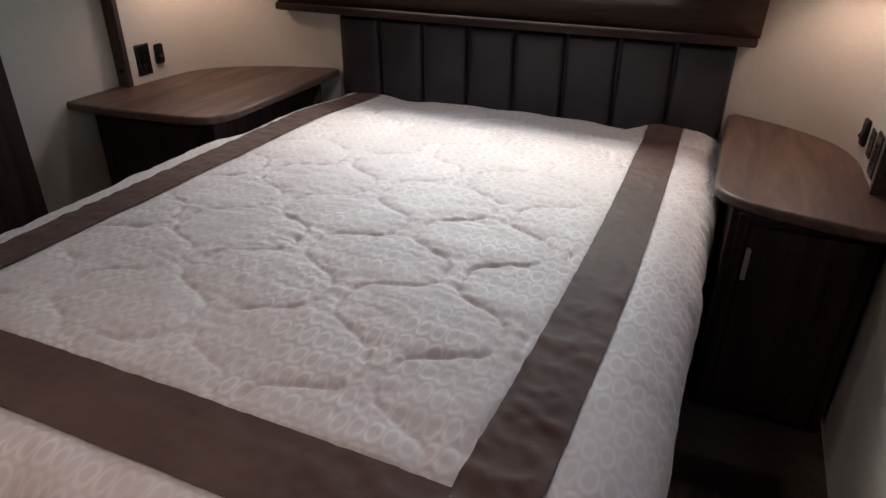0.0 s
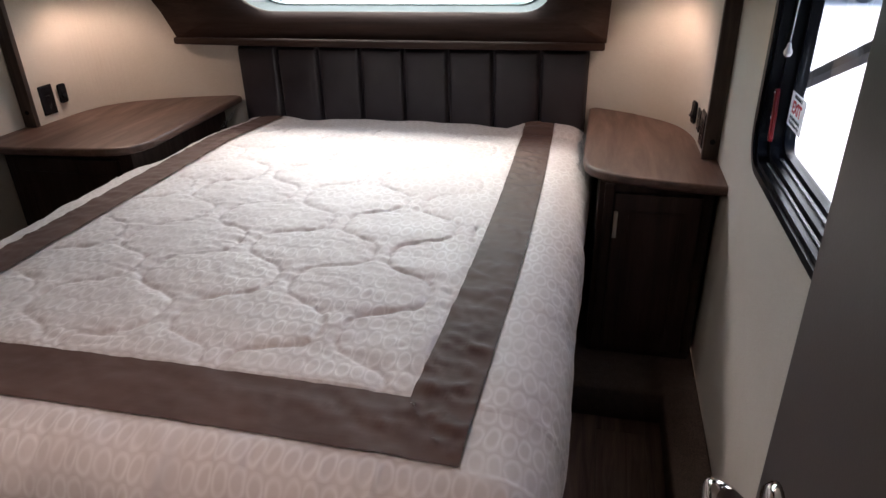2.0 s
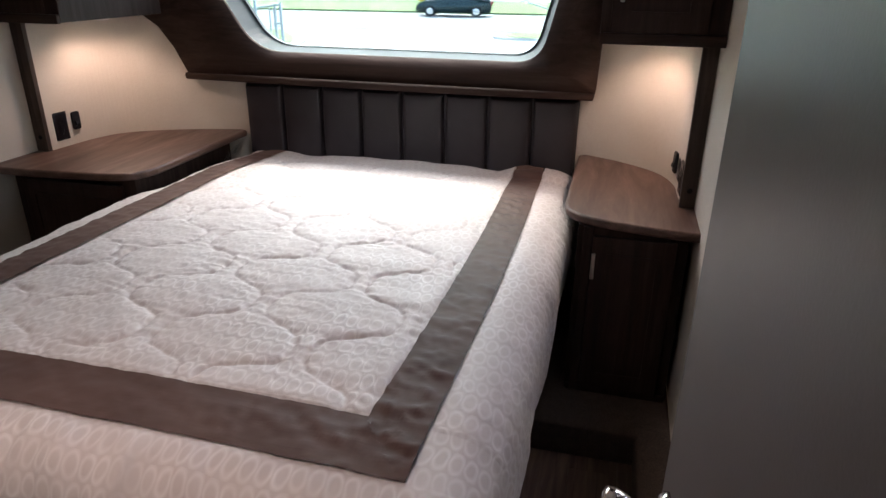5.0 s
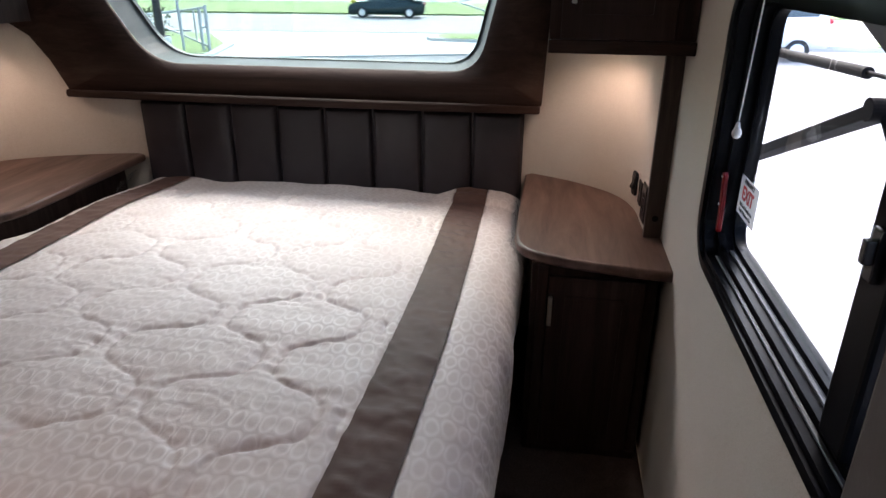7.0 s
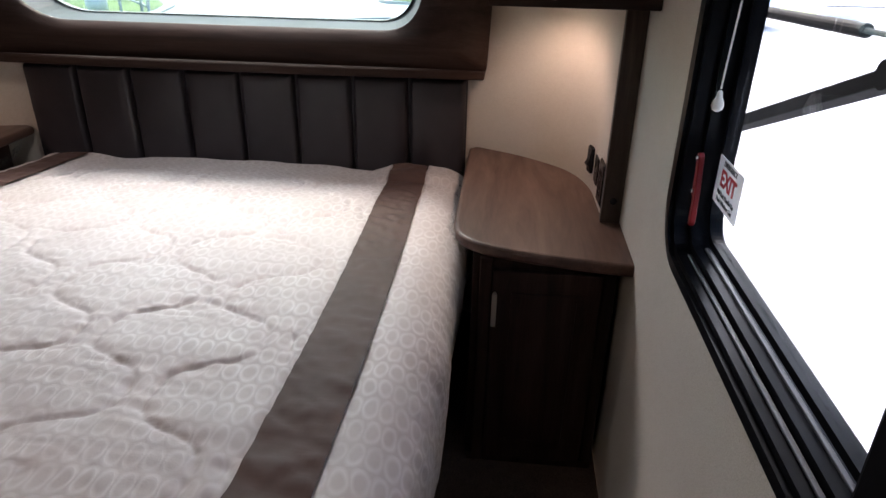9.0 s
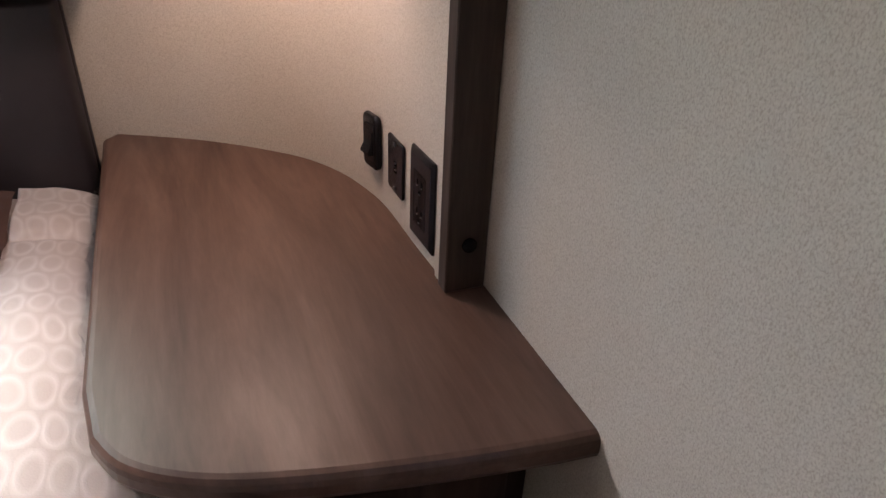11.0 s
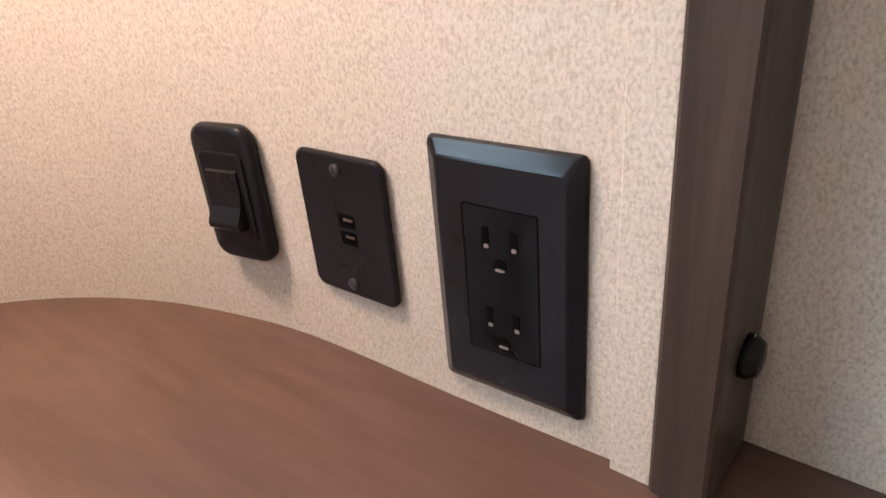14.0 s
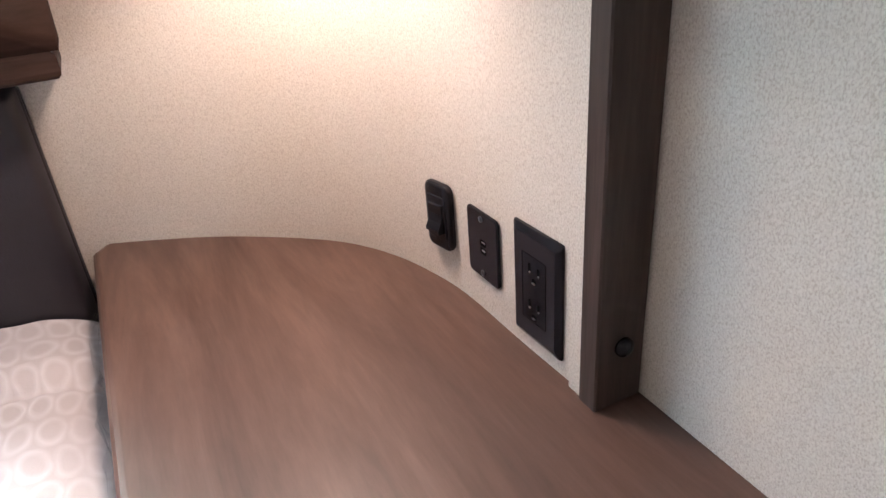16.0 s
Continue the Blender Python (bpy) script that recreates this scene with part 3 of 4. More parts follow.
def cloth(name, xs, ys, lift, quilted, material, parent, label="", skip=None, wrinkle=0.0, bow=None):
    verts, uvs, faces = [], [], []
    for y in ys:
        for x in xs:
            p, n = drape(x + (bow(y) if bow else 0), y)
            h = lift
            if quilted:
                dd = stitch(x, y)
                under = False
                fade = max(0.0, min(1.0, (x + 0.600 - bow_l(y)) / 0.03, (0.525 + bow_r(y) - x) / 0.03, (y + 1.848) / 0.03, (-0.12 - y) / 0.10))
                h += fade * (0.0058 * (1 - math.exp(-dd / 0.019)) - 0.0034 * math.exp(-(dd / 0.0038) ** 2))
                pucker = noise.noise(Vector((x * 20 + 7 * y, y * 46, 9)))
                h += fade * (0.0055 * math.exp(-dd / 0.020) + 0.0012) * pucker
                h -= fade * 0.0045 * max(0.0, noise.noise(Vector((x * 7, y * 7, 31)))) * math.exp(-(noise.noise(Vector((x * 9 + 3, y * 24, 17))) / 0.09) ** 2)
                if ib - 0.002 < x - bow_r(y) < ob_ + 0.002 or ol - 0.002 < x - bow_l(y) < il + 0.002 or fo - 0.002 < y < fi + 0.002:
                    under = True
                if x > 0.45:
                    h += tuck(y) * min(1, (x - 0.45) / 0.07)
                if y < BYF:
                    h += (0.012 * noise.noise(Vector((x * 24, y * 4, 4))) + 0.008 * noise.noise(Vector((x * 47, y * 9, 14)))) * min(1, (BYF - y) / 0.06) * max(0.35, 1 - (BYF - y) / 0.4)
                if abs(x) > BX:
                    h += (0.006 * noise.noise(Vector((x * 4, y * 17, 4))) + 0.003 * noise.noise(Vector((x * 14, y * 34, 6)))) * min(1, (abs(x) - BX) / 0.15)
                h += 0.0045 * noise.noise(Vector((x * 8, y * 8, 0))) + 0.0018 * noise.noise(Vector((x * 30, y * 22, 3)))
                if under:
                    h = min(h, 0.0) - 0.002
            if wrinkle and x > 0.45:
                h += tuck(y) * min(1, (x - 0.45) / 0.07)
            if wrinkle:
                near = 1 + 2.2 * math.exp(-math.hypot(x - 0.58, y + 1.86) / 0.12)
                h += near * wrinkle * noise.noise(Vector((x * 13, y * 26 + x * 8, 5))) + near * wrinkle * 0.7 * noise.noise(Vector((x * 50 + y * 20, y * 34 - x * 16, 1)))
            if wrinkle:
                fold = noise.noise(Vector((x * 5 + 2, y * 13 + x * 5, 21)))
                h += near * 0.45 * wrinkle * math.exp(-(fold / 0.06) ** 2) * max(0.0, 0.4 + noise.noise(Vector((x * 6, y * 6, 8))))
                h = max(h, lift - 0.0015)
            verts.append(p + n * h)
            uvs.append((x, y))
    w = len(xs)
    for j in range(len(ys) - 1):
        for i in range(w - 1):
            if skip and skip((xs[i] + xs[i + 1]) / 2, (ys[j] + ys[j + 1]) / 2):
                continue
            a = j * w + i
            faces.append((a, a + 1, a + w + 1, a + w))
    me = bpy.data.meshes.new(name)
    me.from_pydata([tuple(v) for v in verts], [], faces)
    lay = me.uv_layers.new(name="UVMap")
    for lp in me.loops:
        lay.data[lp.index].uv = uvs[lp.vertex_index]
    for p in me.polygons:
        p.use_smooth = True
    me.materials.append(material)
    ob = new(name, me)
    ob.parent = parent
    if label:
        tagged(ob, label)
    return ob


def span(a, b, step):
    n = max(2, int(round((b - a) / step)) + 1)
    return [a + (b - a) * k / (n - 1) for k in range(n)]


bed = thing("bed", "double bed base with mattress against the padded headboard", "bed")
part("base_box", box(-0.70, 0.70, -1.99, 0.0, 0.0, 0.36, 0.006), DARKX, bed, "dark wooden storage base")
part("mattress", box(-0.76, 0.765, -2.06, -0.006, 0.36, 0.655, 0.05, 3), WHITEP, bed, "white mattress")

quilt = thing("quilt", "pinkish grey jacquard quilt with dark satin bands on the bed", "quilt")
ib, ob_, il, ol, fi, fo = 0.522, 0.640, -0.603, -0.722, -1.838, -1.982
EX = BX + BR * math.pi / 2 + DROP
EY = BYF - BR * math.pi / 2 - DROP
cloth("quilted_cover", span(-EX - 0.05, EX, 0.0052), span(EY, -0.014, 0.0052), 0.0, True, JACQ, quilt)
cloth("border_band", span(ib, ob_, 0.008), span(fo, -0.03, 0.008), 0.0030, False, SATIN, quilt, "dark taupe satin band",
      lambda x, y: y < fi and (x - ib) / (ob_ - ib) < (fi - y) / (fi - fo) - 0.09, 0.005, bow_r)
cloth("border_band", span(ol, il, 0.008), span(fo, -0.03, 0.008), 0.0030, False, SATIN, quilt, "dark taupe satin band",
      lambda x, y: y < fi and (il - x) / (il - ol) < (fi - y) / (fi - fo) - 0.09, 0.0035, bow_l)
cloth("border_band", span(ol, ob_, 0.008), span(fo, fi, 0.008), 0.0030, False, SATIN, quilt, "dark taupe satin band",
      lambda x, y: (x > ib and (x - ib) / (ob_ - ib) > (fi - y) / (fi - fo)) or (x < il and (il - x) / (il - ol) > (fi - y) / (fi - fo)), 0.0025)


# ---- headboard ----
def headboard():
    h = thing("headboard", "dark brown leatherette headboard with eight upright padded channels", "headboard", (0, 0.02, 0))
    part("backing", box(-0.762, 0.762, 0.018, 0.048, 0.45, 0.990, 0.004), LEATHER, h)
    w = 1.524 / 8
    for k in range(8):
        x0 = -0.762 + k * w
        own = bmesh.new()
        edge = [0.0, 0.0008, 0.003, 0.0065, 0.011, 0.016]
        us = edge + [0.045, 0.075]
        pw = w - 0.005
        us = us + [pw - q for q in us[::-1]]
        zs = [0.533 * q / 14 for q in range(14)] + [0.533 - q for q in edge[::-1]]
        zs = [q for q in zs if q <= 0.51 or q >= 0.5165]
        nx, nz = len(us) - 1, len(zs) - 1
        rim = lambda s: math.sqrt(max(0.0, 1 - (1 - min(1.0, s / 0.016)) ** 2))
        vs = []
        for j in range(nz + 1):
            row = []
            for i in range(nx + 1):
                u, v = us[i] / pw, zs[j] / 0.533
                puff = rim(min(us[i], pw - us[i])) * rim(0.533 - zs[j]) * (0.86 + 0.14 * (1 - (2 * u - 1) ** 2))
                wr = 0.0016 * noise.noise(Vector((u * 3 + k * 7, v * 9, 0)))
                row.append(own.verts.new((x0 + 0.0025 + us[i], 0.026 - 0.036 * puff + wr, 0.46 + zs[j])))
            vs.append(row)
        for j in range(nz):
            for i in range(nx):
                own.faces.new((vs[j][i], vs[j][i + 1], vs[j + 1][i + 1], vs[j + 1][i]))
        part("channel", own, LEATHER, h, "", True)
    return h


headboard()


# ---- nightstands ----
def nightstand(name, label, cx0, cx1, front, counter_outline, handle_x, parent_cat="nightstand"):
    t = thing(name, label, parent_cat, (0.5 * (cx0 + cx1), front, 0.122))
    part("worktop", prism(counter_outline, ZT - 0.030, ZT, 0.010, 3), COUNTER, t, "brown wood-grain laminate top with a rounded edge")
    part("body", box(cx0, cx1, front + 0.021, -0.06, 0.123, ZT - 0.031, 0.002, 1), DARK, t)
    dx0, dx1 = cx0 + (0.05 if cx0 > 0 else 0.035), cx1 - (0.035 if cx0 > 0 else 0.05)
    door = part("door", box(dx0, dx1, front, front + 0.019, 0.150, ZT - 0.060, 0.003), DARK, t)
    bm = ring_solid(rounded(dx1 - dx0 - 0.09, 0.45, 0.004, 2), rounded(dx1 - dx0 - 0.11, 0.43, 0.004, 2),
                    Matrix(((1, 0, 0, (dx0 + dx1) / 2), (0, 0, 1, front - 0.004), (0, 1, 0, 0.43), (0, 0, 0, 1))), 0.0, 0.008)
    part("panel_moulding", bm, DARK, door)
    part("stile", box(dx0 - 0.032, dx0 - 0.003, front + 0.004, front + 0.021, 0.130, ZT - 0.032, 0.002, 1), DARK, t)
    part("kickboard", box(cx0 + 0.005, cx1 - 0.005, front + 0.012, front + 0.022, 0.122, 0.146, 0.001, 1), DARK, t)
    bm = box(handle_x - 0.006, handle_x + 0.006, front - 0.026, front - 0.019, 0.572, 0.660, 0.002)
    for z in (0.582, 0.650):
        rod((handle_x, front - 0.020, z), (handle_x, front + 0.001, z), 0.004, bm=bm, n=10)
    part("handle", bm, STEEL, door, "brushed steel bar handle")
    return t


back_r = [p for p in CURVE_R if p[0] > 0.776 and p[1] > -0.555]
out_r = [(0.776, -0.62), (0.776, 0.0)] + [(x + 0.011, y + 0.011) for x, y in back_r] + [(1.165, -0.575), (XR + 0.012, -0.575), (XR + 0.012, -0.829)]
out_r += smooth_line([(1.15, -0.824), (1.07, -0.812), (0.98, -0.795), (0.90, -0.775), (0.845, -0.752), (0.806, -0.722), (0.785, -0.685)], 4)
nightstand("nightstand", "dark brown nightstand with curved laminate top on the carpeted ledge", 0.832, 1.172, -0.772, out_r[::-1], 0.888)
back_l = [p for p in CURVE_L if p[0] < -0.776 and p[1] > -0.555]
out_l = [(-0.776, -0.66), (-0.776, 0.01)] + [(x - 0.011, y + 0.011) for x, y in back_l] + [(-1.368, -0.575), (XL - 0.012, -0.575), (XL - 0.012, -0.829)]
out_l += smooth_line([(-1.34, -0.832), (-1.2, -0.826), (-1.05, -0.810), (-0.93, -0.795), (-0.86, -0.780), (-0.815, -0.755), (-0.788, -0.71)], 4)
nightstand("nightstand", "dark brown nightstand cabinet with wide laminate top beside the bed", -1.375, -0.83, -0.752, out_l, -0.875)
structure("plinth_west", box(XL + 0.002, -0.72, -0.74, 0.04, 0, 0.1225), CARPET, "brown carpet-covered plinth under the nightstand")


# ---- overhead cabinets with lamps ----
def overhead(name, label, x0, x1, handle_x, inner):
    zb, yf = 1.292, -0.715
    t = thing(name, label, "cabinet", (0.5 * (x0 + x1), yf, zb))
    part("body", box(x0, x1, yf + 0.02, 0.02 if x0 > 0 else -0.12, zb, ZC - 0.002, 0.002, 1), DARK, t)
    door = part("door", box(x0 + 0.028, x1 - 0.055, yf, yf + 0.019, zb + 0.03, 1.90, 0.003), DARK, t)
    dx0, dx1 = x0 + 0.028, x1 - 0.055
    part("panel_moulding", ring_solid(rounded(dx1 - dx0 - 0.09, 0.48, 0.004, 2), rounded(dx1 - dx0 - 0.11, 0.46, 0.004, 2),
         Matrix(((1, 0, 0, (dx0 + dx1) / 2), (0, 0, 1, yf - 0.004), (0, 1, 0, 1.61), (0, 0, 0, 1))), 0, 0.008), DARK, door)
    part("rail", box(x0, x1, yf + 0.004, yf + 0.0205, zb - 0.004, zb + 0.028, 0.002, 1), DARKX, t)
    bm = box(handle_x - 0.006, handle_x + 0.006, yf - 0.026, yf - 0.019, 1.405, 1.495, 0.002)
    for z in (1.415, 1.485):
        rod((handle_x, yf - 0.020, z), (handle_x, yf + 0.001, z), 0.004, bm=bm, n=10)
    part("handle", bm, STEEL, door, "brushed steel bar handle")
    return t


overhead("overhead_cabinet", "dark wood overhead cabinet above the nightstand", 0.838, 1.1885, 0.893, 1)
overhead("overhead_cabinet", "dark wood overhead cabinet above the wide nightstand", -1.3985, -1.055, -1.11, -1)


def puck_lamp(x, y, watts=0.34):
    z = 1.292
    t = thing("puck_lamp", "small round warm under-cabinet lamp, lit", "lamp", (x, y, z), "lamps under the overhead cabinets")
    part("housing", lathe([(0.034, 0), (0.034, -0.010), (0.026, -0.013), (0.0255, -0.008)], pose(x, y, z)), WHITEP, t, "", True)
    part("lens", lathe([(0.025, -0.009), (0.022, -0.0125), (0.010, -0.014)], pose(x, y, z)), LAMPGLOW, t, "glowing warm lens", True)
    lamp = new("lamp_light", bpy.data.lights.new("lamp_light", 'SPOT'))
    lamp.data.energy, lamp.data.color, lamp.data.shadow_soft_size = watts, (1.0, 0.73, 0.585), 0.045
    lamp.data.spot_size, lamp.data.spot_blend = radians(150), 0.7
    lamp.parent = t
    lamp.matrix_basis = Matrix.Translation((0, 0, -0.02))


puck_lamp(0.970, -0.28, 0.36)
puck_lamp(-1.165, -0.36, 0.44)


# ---- wall plates ----
def wall_pose(line, y, z):
    """A pose on a curved panel: x level along the wall, y up, z out of the wall."""
    for a, b in zip(line, line[1:]):
        if (a[1] - y) * (b[1] - y) <= 0 and a[1] != b[1]:
            t = (y - a[1]) / (b[1] - a[1])
            p = Vector((a[0] + t * (b[0] - a[0]), y, z))
            d = Vector((b[0] - a[0], b[1] - a[1], 0)).normalized()
            if p.x < 0:
                d = -d
            up = Vector((0, 0, 1))
            nrm = d.cross(up)
            return Matrix((( d.x, up.x, nrm.x, p.x), (d.y, up.y, nrm.y, p.y), (d.z, up.z, nrm.z, p.z), (0, 0, 0, 1)))


def outlet_plate(m):
    t = thing("wall_outlet", "black double mains outlet in a wide wall plate", "outlet", m.translation)
    own = bmesh.new()
    n = 5
    prev = None
    for w, h, d, r in ((0.0700, 0.1165, 0.0003, 0.003), (0.0700, 0.1165, 0.0012, 0.003), (0.0685, 0.1150, 0.0026, 0.003), (0.0590, 0.1040, 0.0056, 0.002), (0.0570, 0.1020, 0.0060, 0.002)):
        ring = [own.verts.new(m @ Vector((x, y, d))) for x, y in rounded(w, h, r, n)]
        if prev:
            for k in range(len(ring)):
                own.faces.new((prev[k], prev[(k + 1) % len(ring)], ring[(k + 1) % len(ring)], ring[k]))
        prev = ring
    own.faces.new(prev)
    bmesh.ops.recalc_face_normals(own, faces=own.faces[:])
    part("plate", own, GLOSSB, t)
    # recess line and slots are thin raised pieces, their shade put in as black
    part("recess_shade_line", ring_solid(rounded(0.0345, 0.068, 0.001, 2), rounded(0.0335, 0.067, 0.001, 2), m, 0.0050, 0.0063), HOLESHADE, t)
    face = part("socket_face", slab(rounded(0.033, 0.0665, 0.001, 2), m, 0.0045, 0.0060, 0.0003, 1), BLACKP, t)
    for yc in (0.0165, -0.0205):
        for x, h in ((-0.0064, 0.0095), (0.0064, 0.0085)):
            part("slot", slab([(a + x, b + yc + 0.004) for a, b in rounded(0.0032, h, 0.0004, 1)], m, 0.0056, 0.00625), HOLESHADE, face)
            part("contact", slab([(a + x + 0.0004, b + yc + 0.0052 - h / 2) for a, b in rounded(0.0022, 0.0018, 0.0003, 1)], m, 0.0057, 0.0064), STEEL, face)
        part("slot", slab([(a, b + yc - 0.0075) for a, b in rounded(0.0058, 0.0058, 0.0027, 4)], m, 0.0056, 0.00625), HOLESHADE, face)
        part("contact", slab([(a, b + yc - 0.0092) for a, b in rounded(0.0046, 0.0012, 0.0004, 1)], m, 0.0057, 0.0066), STEEL, face)
    return t


def data_plate(m):
    t = thing("wall_socket", "small brown-black wall plate with two jacks and two screws", "socket", m.translation)
    w, h = 0.0565, 0.0745
    part("plate", slab(rounded(w, h, 0.006, 5), m, 0.0004, 0.0046, 0.0020, 3), BLACKP, t, "", False)
    # jack openings are flat pieces with the inner shade as colour
    for y in (0.0045, -0.0045):
        part("jack", slab([(a + 0.002, b + y) for a, b in rounded(0.0105, 0.0068, 0.0012, 2)], m, 0.0040, 0.00485), HOLESHADE, t)
        part("contact", slab([(a + 0.003, b + y + 0.001) for a, b in rounded(0.006, 0.0014, 0.0004, 1)], m, 0.0042, 0.0051), STEEL, t)
    for y in (0.030, -0.030):
        part("screw", lathe([(0.0031, 0.0045), (0.0031, 0.0056), (0.0018, 0.0064)], m @ pose(0.0, y, 0), 14), TRACK, t, "dark steel screw head", True)
    return t


def light_switch(m):
    t = thing("light_switch", "black rocker light switch in a rounded wall plate", "switch", m.translation)
    part("plate", slab(rounded(0.042, 0.077, 0.010, 7), m, 0.0004, 0.0095, 0.004, 3), BLACKP, t, "", True)
    part("bezel", slab(rounded(0.030, 0.050, 0.004, 4), m, 0.009, 0.0110, 0.001, 2), BLACKP, t)
    own = bmesh.new()
    prof = [(0.0105, 0.016), (0.0122, 0.0145), (0.0118, 0.004), (0.0138, -0.004), (0.0182, -0.0120), (0.0180, -0.0150), (0.0160, -0.0166), (0.0105, -0.0170)]
    sides = [[own.verts.new(m @ Vector((x, y, z))) for z, y in prof] for x in (-0.0105, 0.0105)]
    for k in range(len(prof)):
        j = (k + 1) % len(prof)
        own.faces.new((sides[0][k], sides[0][j], sides[1][j], sides[1][k]))
    own.faces.new(sides[0])
    own.faces.new(sides[1][::-1])
    bmesh.ops.recalc_face_normals(own, faces=own.faces[:])
    part("rocker", own, BLACKP, t)
    return t


outlet_plate(wall_pose(CURVE_R, -0.4995, 0.8445))
data_plate(wall_pose(CURVE_R, -0.411, 0.8495))
light_switch(wall_pose(CURVE_R, -0.3335, 0.8555))
outlet_plate(wall_pose(CURVE_L, -0.497, 0.858))
light_switch(wall_pose(CURVE_L, -0.420, 0.868))


# ---- door with knob ----
def bedroom_door():
    d = tagged(new("door_1"), "dark brown laminate bedroom door, standing open", "door", "", "structure")
    part("leaf", box(1.003, 1.036, YB + 0.005, -2.158, 0.012, 1.94, 0.003), DOORM, d)
    m = look((1.003, -2.225, 0.962), (3.0, -2.225, 0.962))
    part("rosette", lathe([(0.033, 0), (0.033, 0.004), (0.028, 0.010), (0.014, 0.013)], m), CHROME, d, "chrome rosette", True)
    part("knob", lathe([(0.011, 0.010), (0.010, 0.022), (0.013, 0.030), (0.022, 0.040), (0.0275, 0.052), (0.0285, 0.060), (0.027, 0.064), (0.020, 0.067)], m, 32), CHROME, d, "polished chrome door knob", True)
    part("latch_plate", box(1.010, 1.029, -2.159, -2.1565, 0.932, 0.992, 0.0008, 1), STEEL, d)
    return d


bedroom_door()
structure("door_frame", box(0.335, 0.36, YB - 0.075, YB + 0.015, 0, 1.97, 0.003), TRIM, "dark wood door frame post")


# ---- wardrobe with mirror ----
def wardrobe():
    XF = -1.25
    t = thing("wardrobe", "dark wood wardrobe with mirrored doors above drawers", "wardrobe", (XF - 0.3, -1.9, 0))
    part("carcass", box(XL - 0.50, XF - 0.021, -2.75, -1.335, 0.0, ZC - 0.004, 0.003), DARK, t)
    for y0, y1 in ((-1.69, -1.335), (-2.06, -1.70), (-2.43, -2.07)):
        dr = part("door", ring_solid([(a, b) for a, b in rounded(y1 - y0 - 0.006, 1.02, 0.004, 2)], rounded(y1 - y0 - 0.12, 0.90, 0.004, 2),
                  Matrix(((0, 0, 1, XF - 0.02), (1, 0, 0, (y0 + y1) / 2), (0, 1, 0, 1.245), (0, 0, 0, 1))), 0, 0.02), TRIM, t)
        part("mirror", box(XF - 0.013, XF - 0.009, y0 + 0.058, y1 - 0.050, 0.81, 1.70), MIRROR, dr, "clear mirror glass")
        bm = box(XF + 0.018, XF + 0.024, y0 + 0.020, y0 + 0.031, 1.13, 1.22, 0.002)
        for z in (1.14, 1.21):
            rod((XF - 0.001, y0 + 0.0255, z), (XF + 0.019, y0 + 0.0255, z), 0.004, bm=bm, n=10)
        part("handle", bm, STEEL, dr, "brushed steel bar handle")
    for z0, z1 in ((0.46, 0.705), (0.20, 0.45)):
        dr = part("drawer_front", box(XF - 0.02, XF, -2.05, -1.338, z0, z1, 0.004), DARKX, t)
        part("top_bead", box(XF - 0.001, XF + 0.006, -2.05, -1.338, z1 - 0.022, z1 - 0.004, 0.002), TRIM, dr)
        bm = box(XF + 0.019, XF + 0.026, -1.725, -1.605, z0 + 0.155, z0 + 0.167, 0.002)
        for y in (-1.71, -1.62):
            rod((XF - 0.001, y, z0 + 0.161), (XF + 0.020, y, z0 + 0.161), 0.004, bm=bm, n=10)
        part("handle", bm, STEEL, dr, "brushed steel bar handle")
    part("plinth", box(XF - 0.06, XF - 0.05, -2.75, -1.34, 0.0, 0.19), DARKX, t)
    return t


wardrobe()
bm = box(XL - 0.002, -1.225, -1.330, -1.275, 0, ZC - 0.002, 0.004)
box(XL, -1.245, -1.275, -1.112, 0, ZC - 0.002, 0.004, bm=bm)
structure("slide_fascia", bm, DARK, "dark wood upright fascia beside the wardrobe")


# ---- window bits ----
def exit_tag():
    t = thing("exit_tag", "white emergency exit tag with red lettering, hanging at the window", "sign", (1.233, -1.150, 1.074))
    ax = Vector((0, -0.1195, 0.006)).normalized()
    m = Matrix(((0, 0, -1, 1.233), (-1, 0, 0, -1.162), (0, 1, 0, 1.076), (0, 0, 0, 1)))
    part("card", slab(rounded(0.118, 0.076, 0.002, 2), m, -0.0006, 0.0006), CARD, t)

    def words(text, size, y, mat, x=0.0, bold=0.0002):
        c = bpy.data.curves.new("lettering", 'FONT')
        c.body, c.size, c.align_x, c.align_y, c.extrude, c.offset = text, size, 'CENTER', 'CENTER', 0.0003, bold
        c.materials.append(mat)
        o = new("lettering", c)
        o.parent = t
        o.matrix_parent_inverse = t.matrix_basis.inverted()
        o.matrix_basis = m @ pose(x, y, 0.0011)
    words("EMERGENCY", 0.0115, 0.0305, BLACKINK)
    words("EXIT", 0.036, 0.0065, REDINK, 0.0, 0.0011)
    words("Pull Red Handle Up", 0.0105, -0.0165, BLACKINK)
    words("Push Window Out", 0.0105, -0.028, BLACKINK)
    return t


exit_tag()


